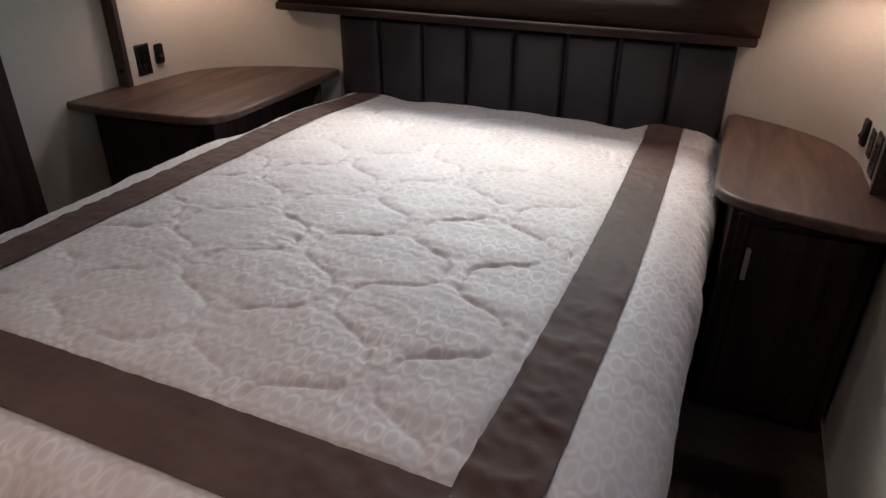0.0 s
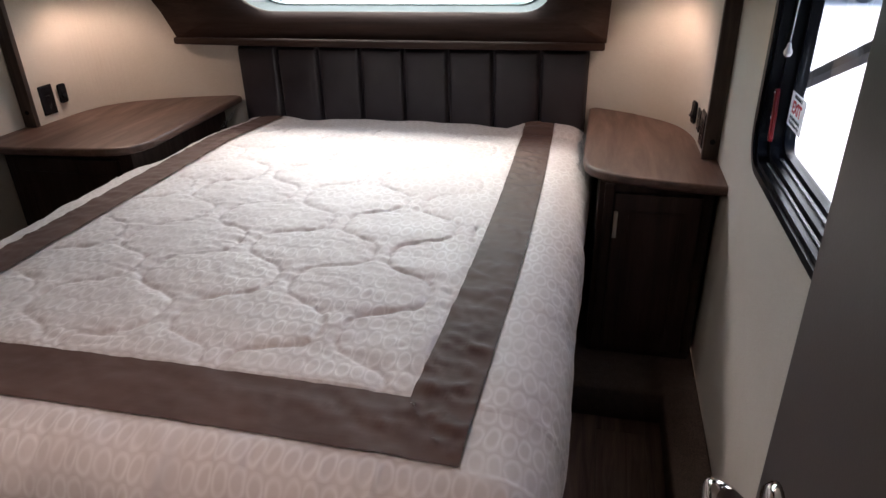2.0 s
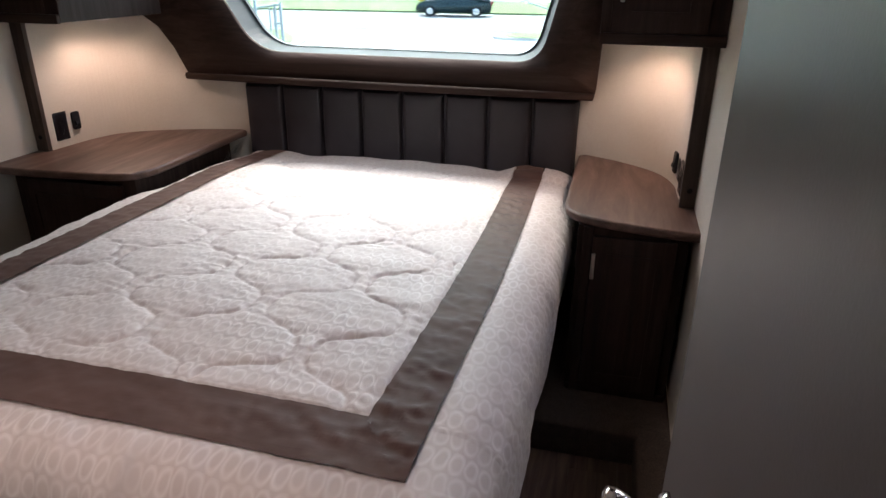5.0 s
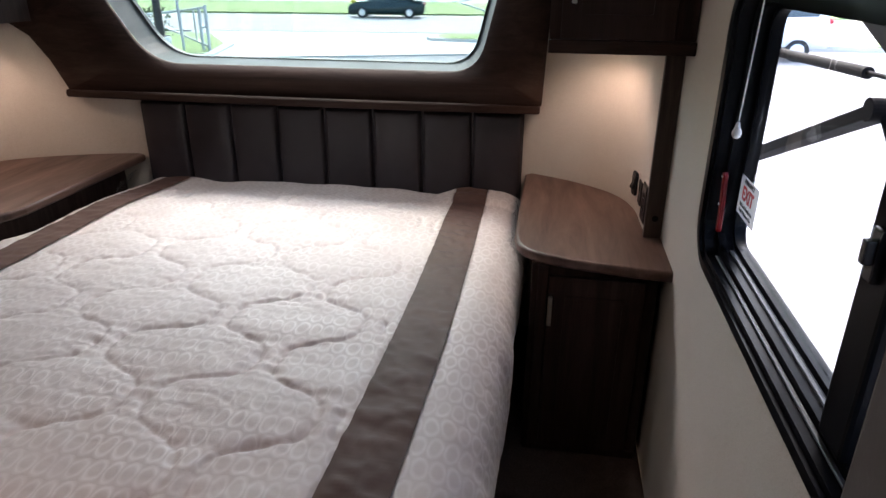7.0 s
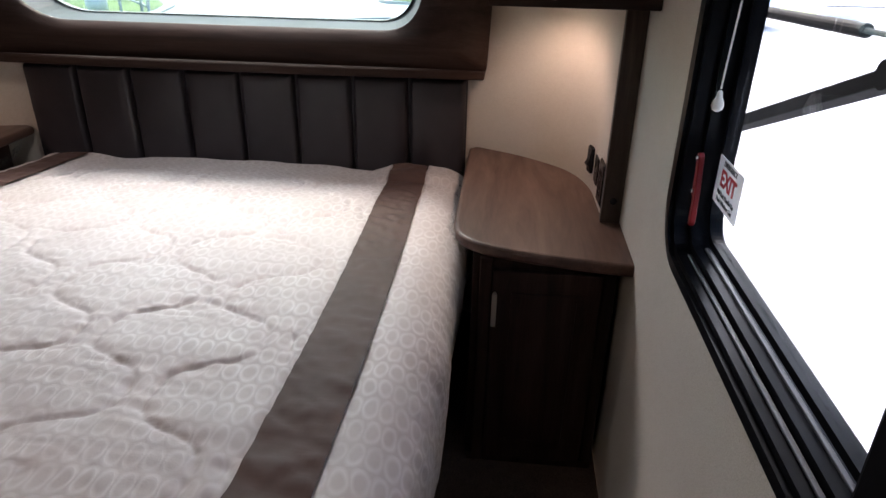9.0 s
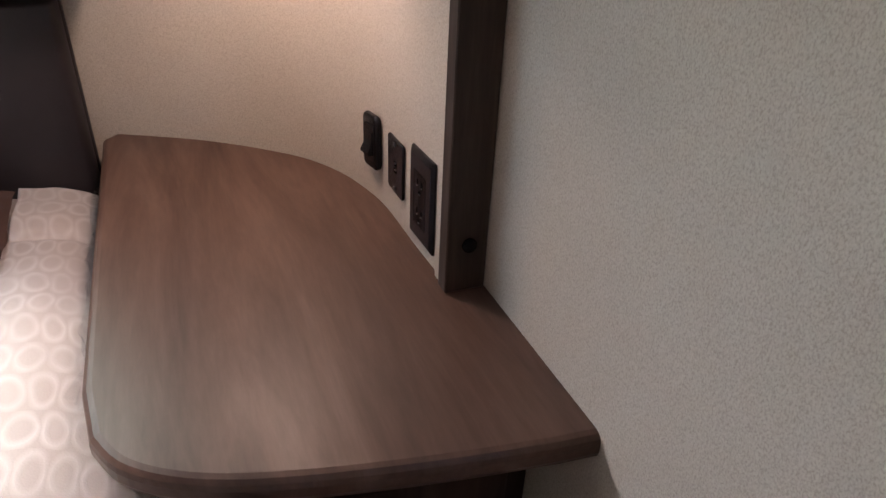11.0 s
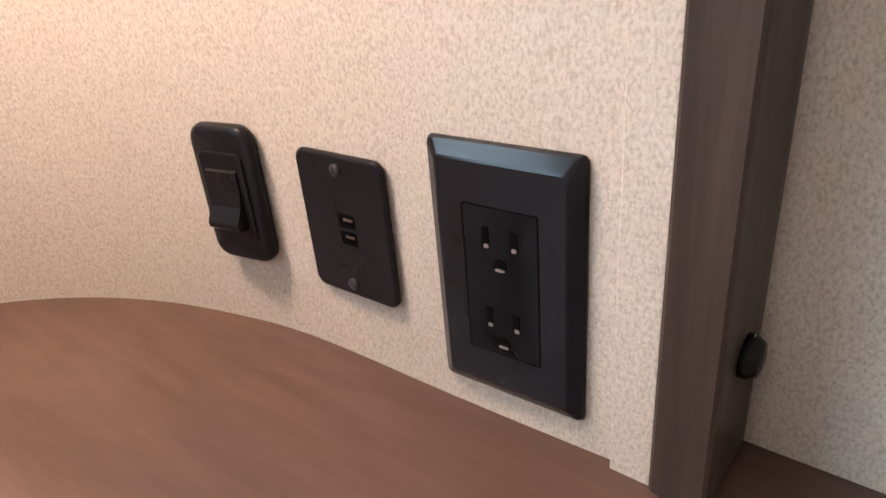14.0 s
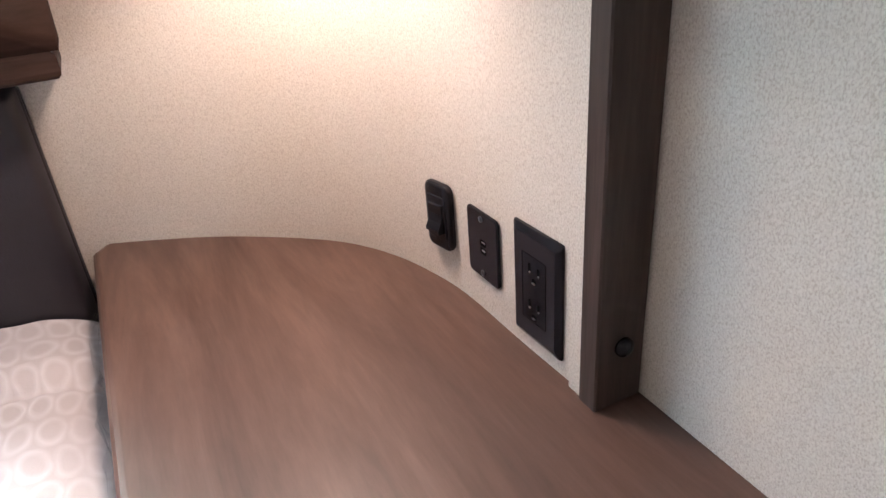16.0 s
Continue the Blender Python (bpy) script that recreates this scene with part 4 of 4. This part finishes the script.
def red_latch():
    t = thing("window_latch", "red emergency window latch handle on the black frame", "latch", (1.205, -1.10, 1.05))
    m = Matrix(((0, 0, -1, XR + 0.010), (-1, 0, 0, -1.126), (0, 1, 0, 1.083), (0, 0, 0, 1))) @ pose(0, 0, 0, 0, 0, 6) @ Matrix.Diagonal((0.8, 0.88, 1, 1))
    lever = [(-0.006, 0.040), (0.003, 0.043), (0.009, 0.036), (0.012, 0.012), (0.017, -0.020), (0.0155, -0.084), (0.010, -0.091), (-0.002, -0.089), (0.003, -0.050), (0.001, -0.010), (-0.006, 0.014)]
    part("lever", slab(lever[::-1], m, 0.0, 0.009, 0.002, 2), RED, t)
    part("catch", slab([(x - 0.011, y - 0.018) for x, y in rounded(0.014, 0.046, 0.005, 4)], m, -0.002, 0.006, 0.002, 2), RED, t)
    for x, y, d in ((0.001, 0.033, 0.008), (-0.011, -0.031, 0.005)):
        part("rivet", lathe([(0.0045, 0), (0.0045, 0.002), (0.0025, 0.0035)], m @ pose(x, y, d), 14), ALU, t, "", True)
    return t


red_latch()


def window_blind():
    t = thing("window_blind", "rolled-up white window blind in a slim headrail above the side window", "blind", (1.16, -1.6, 1.5))
    part("headrail", box(1.128, XR - 0.001, -2.215, -1.010, 1.476, 1.535, 0.004), WHITEP, t)
    part("rolled_shade", rod((1.160, -2.20, 1.500), (1.160, -1.025, 1.500), 0.0235, n=20), CARD, t)
    for y in (-2.2195, -1.0095):
        part("end_cap", box(1.126, XR - 0.001, y, y + 0.004, 1.474, 1.537, 0.001, 1), WHITEP, t)


def pull_cord():
    t = thing("blind_cord", "white blind pull cord with an acorn-shaped end", "cord", (1.186, -1.202, 1.22))
    part("cord", rod((1.182, -1.229, 1.48), (1.182, -1.200, 1.235), 0.0013, n=8), WHITEP, t)
    part("acorn", lathe([(0.0028, 0.021), (0.0045, 0.016), (0.005, 0.011), (0.009, 0.003), (0.0098, -0.003), (0.008, -0.009), (0.004, -0.012)], pose(1.182, -1.199, 1.214) @ Matrix.Diagonal((0.88, 0.88, 0.88, 1)), 20), WHITEP, t, "", True)
    return t


window_blind()
pull_cord()


# unseen fill lamps, added to brighten the head and foot of the bed
def fill_ceiling_lamp(x, y, label, watts, colour, spread):
    t = thing("fill_ceiling_lamp", label, "lamp", (x, y, ZC), "ceiling lamps")
    part("base", lathe([(0.105, 0), (0.105, -0.012), (0.092, -0.018)], pose(x, y, ZC), 40), WHITEP, t, "", True)
    part("diffuser", lathe([(0.090, -0.017), (0.080, -0.026), (0.050, -0.032), (0.015, -0.034)], pose(x, y, ZC), 40), FILLGLOW, t, "glowing opal diffuser of the added fill lamp", True)
    lamp = new("lamp_light", bpy.data.lights.new("lamp_light", 'AREA'))
    lamp.data.shape, lamp.data.size, lamp.data.spread = 'DISK', 0.16, radians(spread)
    lamp.data.energy, lamp.data.color = watts, colour
    lamp.parent = t
    lamp.matrix_basis = Matrix.Translation((0, 0, -0.036))


fill_ceiling_lamp(-0.10, -0.50, "added fill lamp, round, white and flush on the ceiling above the bed, lit", 0.11, (0.86, 0.95, 1.0), 95)
fill_ceiling_lamp(0.05, -2.48, "added fill lamp, round, white and flush on the ceiling near the doorway, lit", 0.20, (1.0, 0.81, 0.71), 105)

FILM = pane("clear_plastic_film", (0.93, 0.94, 0.95), 0.12)


def plastic_film(label, at, w, h, seed, turn):
    """A crumpled strip of clear wrapping film."""
    t = thing("plastic_wrap", label, "plastic wrap", at)
    bm = bmesh.new()
    nx, ny = 16, 22
    m = Matrix.Translation(at) @ turn
    vs = []
    for j in range(ny + 1):
        row = []
        for i in range(nx + 1):
            u, v = i / nx - 0.5, j / ny - 0.5
            d = 0.010 * noise.noise(Vector((u * 5, v * 9, seed))) + 0.007 * noise.noise(Vector((u * 14, v * 17, seed + 3)))
            edge = 0.02 * noise.noise(Vector((v * 7, seed, 0)))
            row.append(bm.verts.new(m @ Vector((u * w + edge, v * h, d))))
        vs.append(row)
    for j in range(ny):
        for i in range(nx):
            bm.faces.new((vs[j][i], vs[j][i + 1], vs[j + 1][i + 1], vs[j + 1][i]))
    part("film", bm, FILM, t)
    return t


plastic_film("clear crumpled plastic film hanging on the quilt's side", (0.800, -0.36, 0.60), 0.16, 0.40, 2.0, pose(0, 0, 0, 0, 78, 0))
plastic_film("clear crumpled plastic film between quilt and nightstand", (-0.745, -0.19, 0.712), 0.07, 0.16, 7.0, pose(0, 0, 0, 10, -55, 0))
plastic_film("strip of clear plastic film tucked beside the nightstand", (0.772, -0.32, 0.700), 0.055, 0.52, 11.0, pose(0, 0, 0, 0, 62, 0))

# ---- outside ----
GZ = -1.235
ASPH = plain("asphalt", (0.16, 0.16, 0.165), 0.9, 0, 0.2, 0.4, 0.0, 40)
CONC = plain("concrete", (0.48, 0.47, 0.44), 0.85, 0, 0.12, 0.5, 0.0, 30)
ROADM = plain("road_asphalt", (0.25, 0.25, 0.245), 0.85, 0, 0.12, 0.3, 0.0, 40)
GRASS = plain("grass", (0.16, 0.23, 0.075), 0.95, 0, 0.35, 1.5, 0.1, 30)
GALV = plain("galvanised_steel", (0.5, 0.52, 0.53), 0.45, 0.6, 0.1, 5, 0.05)
POLE = plain("brown_pole_paint", (0.035, 0.028, 0.024), 0.5, 0, 0.2, 6, 0.1)
CARP = plain("dark_green_car_paint", (0.012, 0.030, 0.030), 0.25, 0.1, 0.1, 2, 0)
SUVP = plain("white_car_paint", (0.80, 0.80, 0.80), 0.25, 0, 0.04, 2, 0)
CARG = plain("car_glass", (0.05, 0.065, 0.07), 0.08, 0, 0.1, 3, 0)
TYRE = plain("tyre_rubber", (0.02, 0.02, 0.02), 0.8, 0, 0.2, 20, 0.1)
WHITEB = plain("white_cladding", (0.72, 0.72, 0.70), 0.7, 0, 0.08, 0.8, 0.1)
REDP = plain("red_paint", (0.50, 0.03, 0.04), 0.4, 0, 0.1, 2, 0)
YEL = plain("yellow_paint", (0.55, 0.38, 0.04), 0.5, 0, 0.1, 4, 0.05)
TEAL = plain("teal_panel", (0.10, 0.28, 0.26), 0.3, 0, 0.1, 2, 0)
LEAF = plain("shrub_leaves", (0.06, 0.09, 0.03), 0.8, 0, 0.4, 8, 0.1)


def sheet(name, pts, z0, z1, mat, label):
    return tagged(part(name, prism(pts, z0, z1), mat, None, label), "", name, "", "structure")


sheet("ground", [(-900, -900), (900, -900), (900, 900), (-900, 900)], GZ - 0.3, GZ - 0.05, ASPH, "grey asphalt yard")
rs = lambda x, y0: y0 + 0.09 * x
sheet("driveway", [(-11.5, 18.3), (12, 26.2), (12, rs(12, 29.5)), (-16, rs(-16, 29.5))], GZ - 0.06, GZ + 0.0, CONC, "pale concrete driveway apron")
sheet("road", [(-140, rs(-140, 29.5)), (140, rs(140, 29.5)), (140, rs(140, 42)), (-140, rs(-140, 42))], GZ - 0.06, GZ + 0.02, ROADM, "light grey asphalt road")
sheet("verge", [(-140, rs(-140, 42)), (140, rs(140, 42)), (140, rs(140, 58)), (-140, rs(-140, 58))], GZ - 0.06, GZ + 0.12, GRASS, "green grass verge beyond the road")
sheet("far_yard", [(-140, rs(-140, 56)), (140, rs(140, 56)), (140, rs(140, 95)), (-140, rs(-140, 95))], GZ - 0.06, GZ + 0.03, CONC, "pale concrete yard beyond the verge")
sheet("lawn", [(-40, 17.5), (-12.8, 18.0), (-10.6, 18.9), (-11.4, 22.0), (-14, 26.0), (-40, 25)], GZ - 0.06, GZ + 0.10, GRASS, "grass patch beside the gate")
sheet("lawn_kerb", [(-40, 17.2), (-12.6, 17.7), (-10.2, 18.7), (-11.1, 22.2), (-13.8, 26.3), (-40, 25.3)], GZ - 0.06, GZ + 0.085, CONC, "concrete kerb round the grass")
isl = [(-3.6 + 0.9 * math.cos(a) * 1.0, 26.6 + 1.2 * math.sin(a)) for a in [radians(100 + 15 * k) for k in range(12)]] + [(14, 25.5), (14, 29.8)]
sheet("kerb", isl, GZ - 0.06, GZ + 0.12, CONC, "rounded concrete kerb of the planted island")
c_ = Vector((5, 27.3))
sheet("island", [tuple(c_ + (Vector(p) - c_) * 0.955) for p in isl], GZ - 0.06, GZ + 0.14, GRASS, "grass island beside the driveway")


def car(name, label, at, turn, paint, length, height, suv=False):
    t = thing(name, label, "car", at)
    m = Matrix.Translation(at) @ pose(0, 0, 0, 0, 0, turn)
    L, H, W = length, height, 1.72
    if suv:
        prof = [(-0.5, 0.25), (-0.5, 0.55), (-0.49, 0.62), (-0.46, 0.98), (-0.40, 1.0), (0.08, 1.0), (0.20, 0.66), (0.44, 0.60), (0.5, 0.50), (0.5, 0.25)]
    else:
        prof = [(-0.485, 0.16), (-0.5, 0.34), (-0.495, 0.60), (-0.47, 0.71), (-0.38, 0.74), (-0.25, 0.93), (-0.13, 0.99), (-0.02, 1.0), (0.08, 0.95), (0.25, 0.70), (0.40, 0.63), (0.475, 0.53), (0.5, 0.40), (0.49, 0.16)]
    bm = bmesh.new()
    vs = []
    for s, tuck in ((-1, 0.0), (1, 0.0)):
        vs.append([bm.verts.new(m @ Vector((x * L, s * (W / 2 - (0.18 if z > 0.75 else 0.0)), z * H))) for x, z in prof])
    n = len(prof)
    for k in range(n):
        bm.faces.new((vs[0][k], vs[0][(k + 1) % n], vs[1][(k + 1) % n], vs[1][k]))
    bm.faces.new(vs[0])
    bm.faces.new(vs[1][::-1])
    bmesh.ops.recalc_face_normals(bm, faces=bm.faces[:])
    bmesh.ops.bevel(bm, geom=bm.edges[:], offset=0.05, segments=2, affect='EDGES')
    part("body", bm, paint, t, "", True)
    for s in (-1, 1):
        g = [(-0.42, 0.70), (-0.40, 0.94), (0.06, 0.94), (0.17, 0.70)] if suv else [(-0.33, 0.74), (-0.22, 0.92), (0.05, 0.93), (0.19, 0.72)]
        y = s * (W / 2 - 0.06)
        bm = bmesh.new()
        a = [bm.verts.new(m @ Vector((x * L, s * (W / 2 - (0.12 if z > 0.8 else 0.03)), z * H))) for x, z in g]
        b = [bm.verts.new(m @ Vector((x * L, s * (W / 2 - 0.22), z * H))) for x, z in g]
        bm.faces.new(a), bm.faces.new(b[::-1])
        for k in range(4):
            bm.faces.new((a[k], a[(k + 1) % 4], b[(k + 1) % 4], b[k]))
        bmesh.ops.recalc_face_normals(bm, faces=bm.faces[:])
        part("side_window", bm, CARG, t)
        for x in (-0.31, 0.31):
            r = 0.36 if suv else 0.31
            p0, p1 = m @ Vector((x * L, s * (W / 2 - 0.2), r)), m @ Vector((x * L, s * (W / 2 + 0.01), r))
            w = part("wheel", rod(p0, p1, r, n=24), TYRE, t)
            p2 = m @ Vector((x * L, s * (W / 2 + 0.02), r))
            part("rim", rod(p1, p2, r * 0.62, r * 0.55, n=20), ALU, w)
    for s in (-1, 1):
        bm = bmesh.new()
        rod(m @ Vector((-0.475 * L, s * 0.66, (0.72 if suv else 0.56) * H)), m @ Vector((-0.508 * L, s * 0.66, (0.72 if suv else 0.56) * H)), 0.09, 0.08, 12, bm)
        part("tail_light", bm, REDP, t, "red tail light")
    return t


car("car", "dark green saloon car on the road", (-9.2, 39.0, GZ + 0.02), 186, CARP, 4.5, 1.38)
car("car", "white sport utility vehicle parked in the yard", (7.4, 22.9, GZ - 0.05), 172, SUVP, 4.7, 1.8, True)
car("car", "dark parked car in the far yard", (-19.5, 82.0, GZ + 0.03), 185, CARP, 4.6, 1.4)
car("car", "pale parked van in the far yard", (-31.0, 80.0, GZ + 0.03), 185, SUVP, 4.8, 1.9, True)
car("car", "dark parked car in the far yard", (-40.0, 81.5, GZ + 0.03), 185, CARP, 4.6, 1.4)


def light_pole():
    t = thing("light_pole", "dark brown lamp post on a white concrete base", "lamp post", (-12.3, 19.3, GZ))
    part("base", lathe([(0.33, 0), (0.33, 0.42), (0.29, 0.47), (0.10, 0.48)], pose(-12.3, 19.3, GZ + 0.09)), WHITEB, t, "white concrete base", True)
    part("base_plate", box(-12.52, -12.08, 19.08, 19.52, GZ + 0.56, GZ + 0.60, 0.01), POLE, t)
    part("shaft", rod((-12.3, 19.3, GZ + 0.58), (-12.3, 19.3, GZ + 7.5), 0.14, 0.10, 16), POLE, t)
    part("lamp_head", box(-12.6, -11.4, 19.1, 19.5, GZ + 7.5, GZ + 7.65, 0.04), POLE, t)


light_pole()


def gate(x, y, turn, name_label):
    t = thing("tube_gate", name_label, "gate", (x, y, GZ + 0.1))
    m = Matrix.Translation((x, y, GZ + 0.1)) @ pose(0, 0, 0, 0, 0, turn)
    q = lambda a, z: m @ Vector((a, 0, z))
    for a, h in ((0, 2.1), (0.35, 1.8), (0.75, 1.8), (1.05, 2.0)):
        part("post", rod(q(a, 0), q(a, h), 0.05, n=10), GALV, t)
    for z0, z1, a0, a1 in ((1.75, 1.75, 0, 1.05), (1.0, 1.0, 0.0, 1.05), (0.35, 0.35, 0, 1.05), (1.75, 1.45, 1.05, -3.0), (0.4, 1.40, 1.05, -2.6)):
        part("rail", rod(q(a0, z0), q(a1, z1), 0.035, n=8), GALV, t)
    return t



def swing_gate():
    """A narrow barrier arm of tube on two posts."""
    at = (-10.8, 19.72, GZ + 0.1)
    t = thing("tube_gate", "grey galvanised tube gate arm standing open on the grass", "gate", at)
    q = lambda a, z: Vector((at[0] + a, at[1] - 0.1 * a, at[2] + z))
    for a, h in ((0, 1.46), (-0.24, 1.40)):
        part("post", rod(q(a, 0), q(a, h), 0.055, n=12), GALV, t)
    part("upright", rod(q(-0.46, 0.28), q(-0.46, 1.34), 0.03, n=10), GALV, t)
    for a0, z0, a1, z1 in ((0, 1.38, -2.62, 1.06), (0, 0.12, -2.62, 1.05), (0, 0.12, -0.5, 0.30), (0, 0.75, -0.24, 0.75)):
        part("rail", rod(q(a0, z0), q(a1, z1), 0.04, n=10), GALV, t)


swing_gate()
t = thing("sign_post", "tall thin grey steel post beside the gate", "post", (-11.62, 19.5, GZ + 0.1))
part("shaft", rod((-11.62, 19.5, GZ + 0.1), (-11.72, 19.5, GZ + 4.2), 0.05, n=12), GALV, t)
gate(-0.9, 26.8, 40, "grey galvanised tube gate standing open beside the island")


def shrub():
    t = thing("shrub", "small sparse shrub beside the lamp post", "shrub", (-13.2, 20.6, GZ + 0.1))
    rnd = random.Random(4)
    bm = bmesh.new()
    for k in range(9):
        a = rnd.random() * 6.28
        rod((-13.2, 20.6, GZ + 0.1), (-13.2 + 0.4 * math.cos(a), 20.6 + 0.4 * math.sin(a), GZ + 0.9 + 0.5 * rnd.random()), 0.02, 0.008, 6, bm)
    part("stems", bm, POLE, t)
    bm = bmesh.new()
    for k in range(150):
        a, r, z = rnd.random() * 6.28, 0.55 * math.sqrt(rnd.random()), 0.45 + rnd.random() * 1.0
        c = Vector((-13.2 + r * math.cos(a), 20.6 + r * math.sin(a), GZ + z))
        u = Vector((rnd.gauss(0, 1), rnd.gauss(0, 1), rnd.gauss(0, 1))).normalized() * 0.07
        w = u.orthogonal().normalized() * 0.035
        bm.faces.new([bm.verts.new(c + p) for p in (-u, w, u, -w)])
    part("leaves", bm, LEAF, t)


shrub()


def hydrant():
    t = thing("fire_hydrant", "yellow fire hydrant on the far grass verge", "hydrant", (-13.2, 45.5, GZ + 0.12))
    part("barrel", lathe([(0.16, 0), (0.16, 0.05), (0.11, 0.08), (0.11, 0.6), (0.15, 0.63), (0.13, 0.72), (0.05, 0.8)], pose(-13.2, 45.5, GZ + 0.12), 16), YEL, t, "", True)
    part("nozzle", rod((-13.42, 45.5, GZ + 0.6), (-12.98, 45.5, GZ + 0.6), 0.06, n=12), YEL, t)


hydrant()


def far_building():
    t = thing("warehouse", "long low white building beyond the yard", "building", (0, 95, GZ))
    part("wall", box(-90, 60, 92, 104, GZ, GZ + 5.0), WHITEB, t)
    part("roof", box(-90.5, 60.5, 91.6, 104.4, GZ + 5.0, GZ + 5.3), GALV, t)
    for k in range(14):
        x = -84 + k * 10
        part("window", box(x, x + 3.0, 91.9, 92.05, GZ + 1.2, GZ + 2.6), CARG, t)


far_building()
t = thing("red_bin", "red waste container at the far yard's edge", "container", (-12.9, 61.0, GZ))
part("body", box(-14.0, -12.2, 60.4, 61.8, GZ + 0.15, GZ + 1.6, 0.06), REDP, t)
part("lid", box(-14.05, -12.15, 60.3, 61.9, GZ + 1.6, GZ + 1.7, 0.03), POLE, t)


def kiosk():
    t = thing("shelter", "teal glass shelter with pale posts beside the far yard", "shelter", (-10.8, 60.0, GZ))
    for x in (-11.6, -10.0):
        for y in (59.2, 60.8):
            part("post", box(x - 0.06, x + 0.06, y - 0.06, y + 0.06, GZ, GZ + 3.0, 0.01), WHITEB, t)
    part("roof", box(-11.8, -9.8, 59.0, 61.0, GZ + 3.0, GZ + 3.15, 0.02), WHITEB, t)
    for x0, x1, y0, y1 in ((-11.54, -10.06, 59.18, 59.22), (-11.54, -10.06, 60.78, 60.82), (-11.62, -11.58, 59.26, 60.74)):
        part("panel", box(x0, x1, y0, y1, GZ + 0.2, GZ + 2.8), TEAL, t)


kiosk()


# ---- awning hardware outside the side window ----
def awning_arm():
    t = thing("folding_awning", "black folding awning bracket with gas strut outside the window", "awning", (1.4, -0.5, 1.0))
    d = Vector((0, -1, 0.375)).normalized()
    a, b = Vector((1.40, -0.20, 0.880)), Vector((1.40, -1.23, 1.267))
    q = (b - a).to_track_quat('Z', 'X').to_matrix().to_4x4()
    bm = box(-0.012, 0.012, -0.022, 0.022, 0, (b - a).length, 0.003)
    bm.transform(Matrix.Translation(a) @ q)
    part("arm", bm, ARMB, t)
    part("joint", rod((1.37, -1.235, 1.268), (1.43, -1.235, 1.268), 0.020, n=20), ARMB, t)
    part("upper_arm", rod((1.40, -1.235, 1.27), (1.42, -1.60, 0.95), 0.014, n=10), ARMB, t)
    part("gas_strut", rod((1.50, -0.20, 1.257), (1.50, -0.895, 1.284), 0.013, n=14), ARMB, t)
    part("strut_rod", rod((1.50, -0.895, 1.284), (1.50, -1.22, 1.297), 0.005, n=10), ARMB, t)
    for k in (0.62, 0.72, 0.80):
        p = a.lerp(b, k)
        part("bolt", rod(p - Vector((0.016, 0, 0)), p - Vector((0.011, 0, 0)), 0.006, n=10), ALU, t)
    part("wall_bracket", box(XR + 0.052, 1.42, -0.24, -0.17, 0.84, 0.93, 0.006), ARMB, t)
    part("wall_bracket", box(XR + 0.052, 1.52, -0.24, -0.17, 1.23, 1.285, 0.006), ARMB, t)
    return t


awning_arm()
t = thing("awning_fabric", "dark rolled awning fabric outside the window", "awning", (1.6, -1.5, 1.5))
bm = bmesh.new()
vs = [bm.verts.new(p) for p in ((1.50, -0.66, 1.43), (1.50, -1.02, 1.305), (1.50, -2.4, 1.0), (1.50, -2.4, 1.75), (1.50, -0.66, 1.75))]
f = bm.faces.new(vs)
g = bmesh.ops.extrude_face_region(bm, geom=[f])
for v in g["geom"]:
    if isinstance(v, bmesh.types.BMVert):
        v.co.x += 0.02
bmesh.ops.recalc_face_normals(bm, faces=bm.faces[:])
part("cloth", bm, ARMB, t)

# ---- floor planks ----
pl = {}
rnd = random.Random(2)
for i in range(16):
    x0 = -1.245 + i * 0.152
    y = -4.4 + (i * 0.37) % 0.9
    while y < -0.6:
        y1 = min(y + 0.9, -0.6)
        if x0 > 0.55 or x0 < -0.6 or y < -1.6:
            key = round(y1 - y, 3)
            if key not in pl:
                b_ = box(0.0006, 0.1514, 0.0006, key - 0.0006, -0.006, 0, 0.0012, 1)
                me = bpy.data.meshes.new("plank")
                b_.to_mesh(me)
                b_.free()
                me.materials.append(PLANK)
                pl[key] = me
            o = new("plank", pl[key])
            o.parent = floor
            o.location = (x0, y, 0)
        y = y1
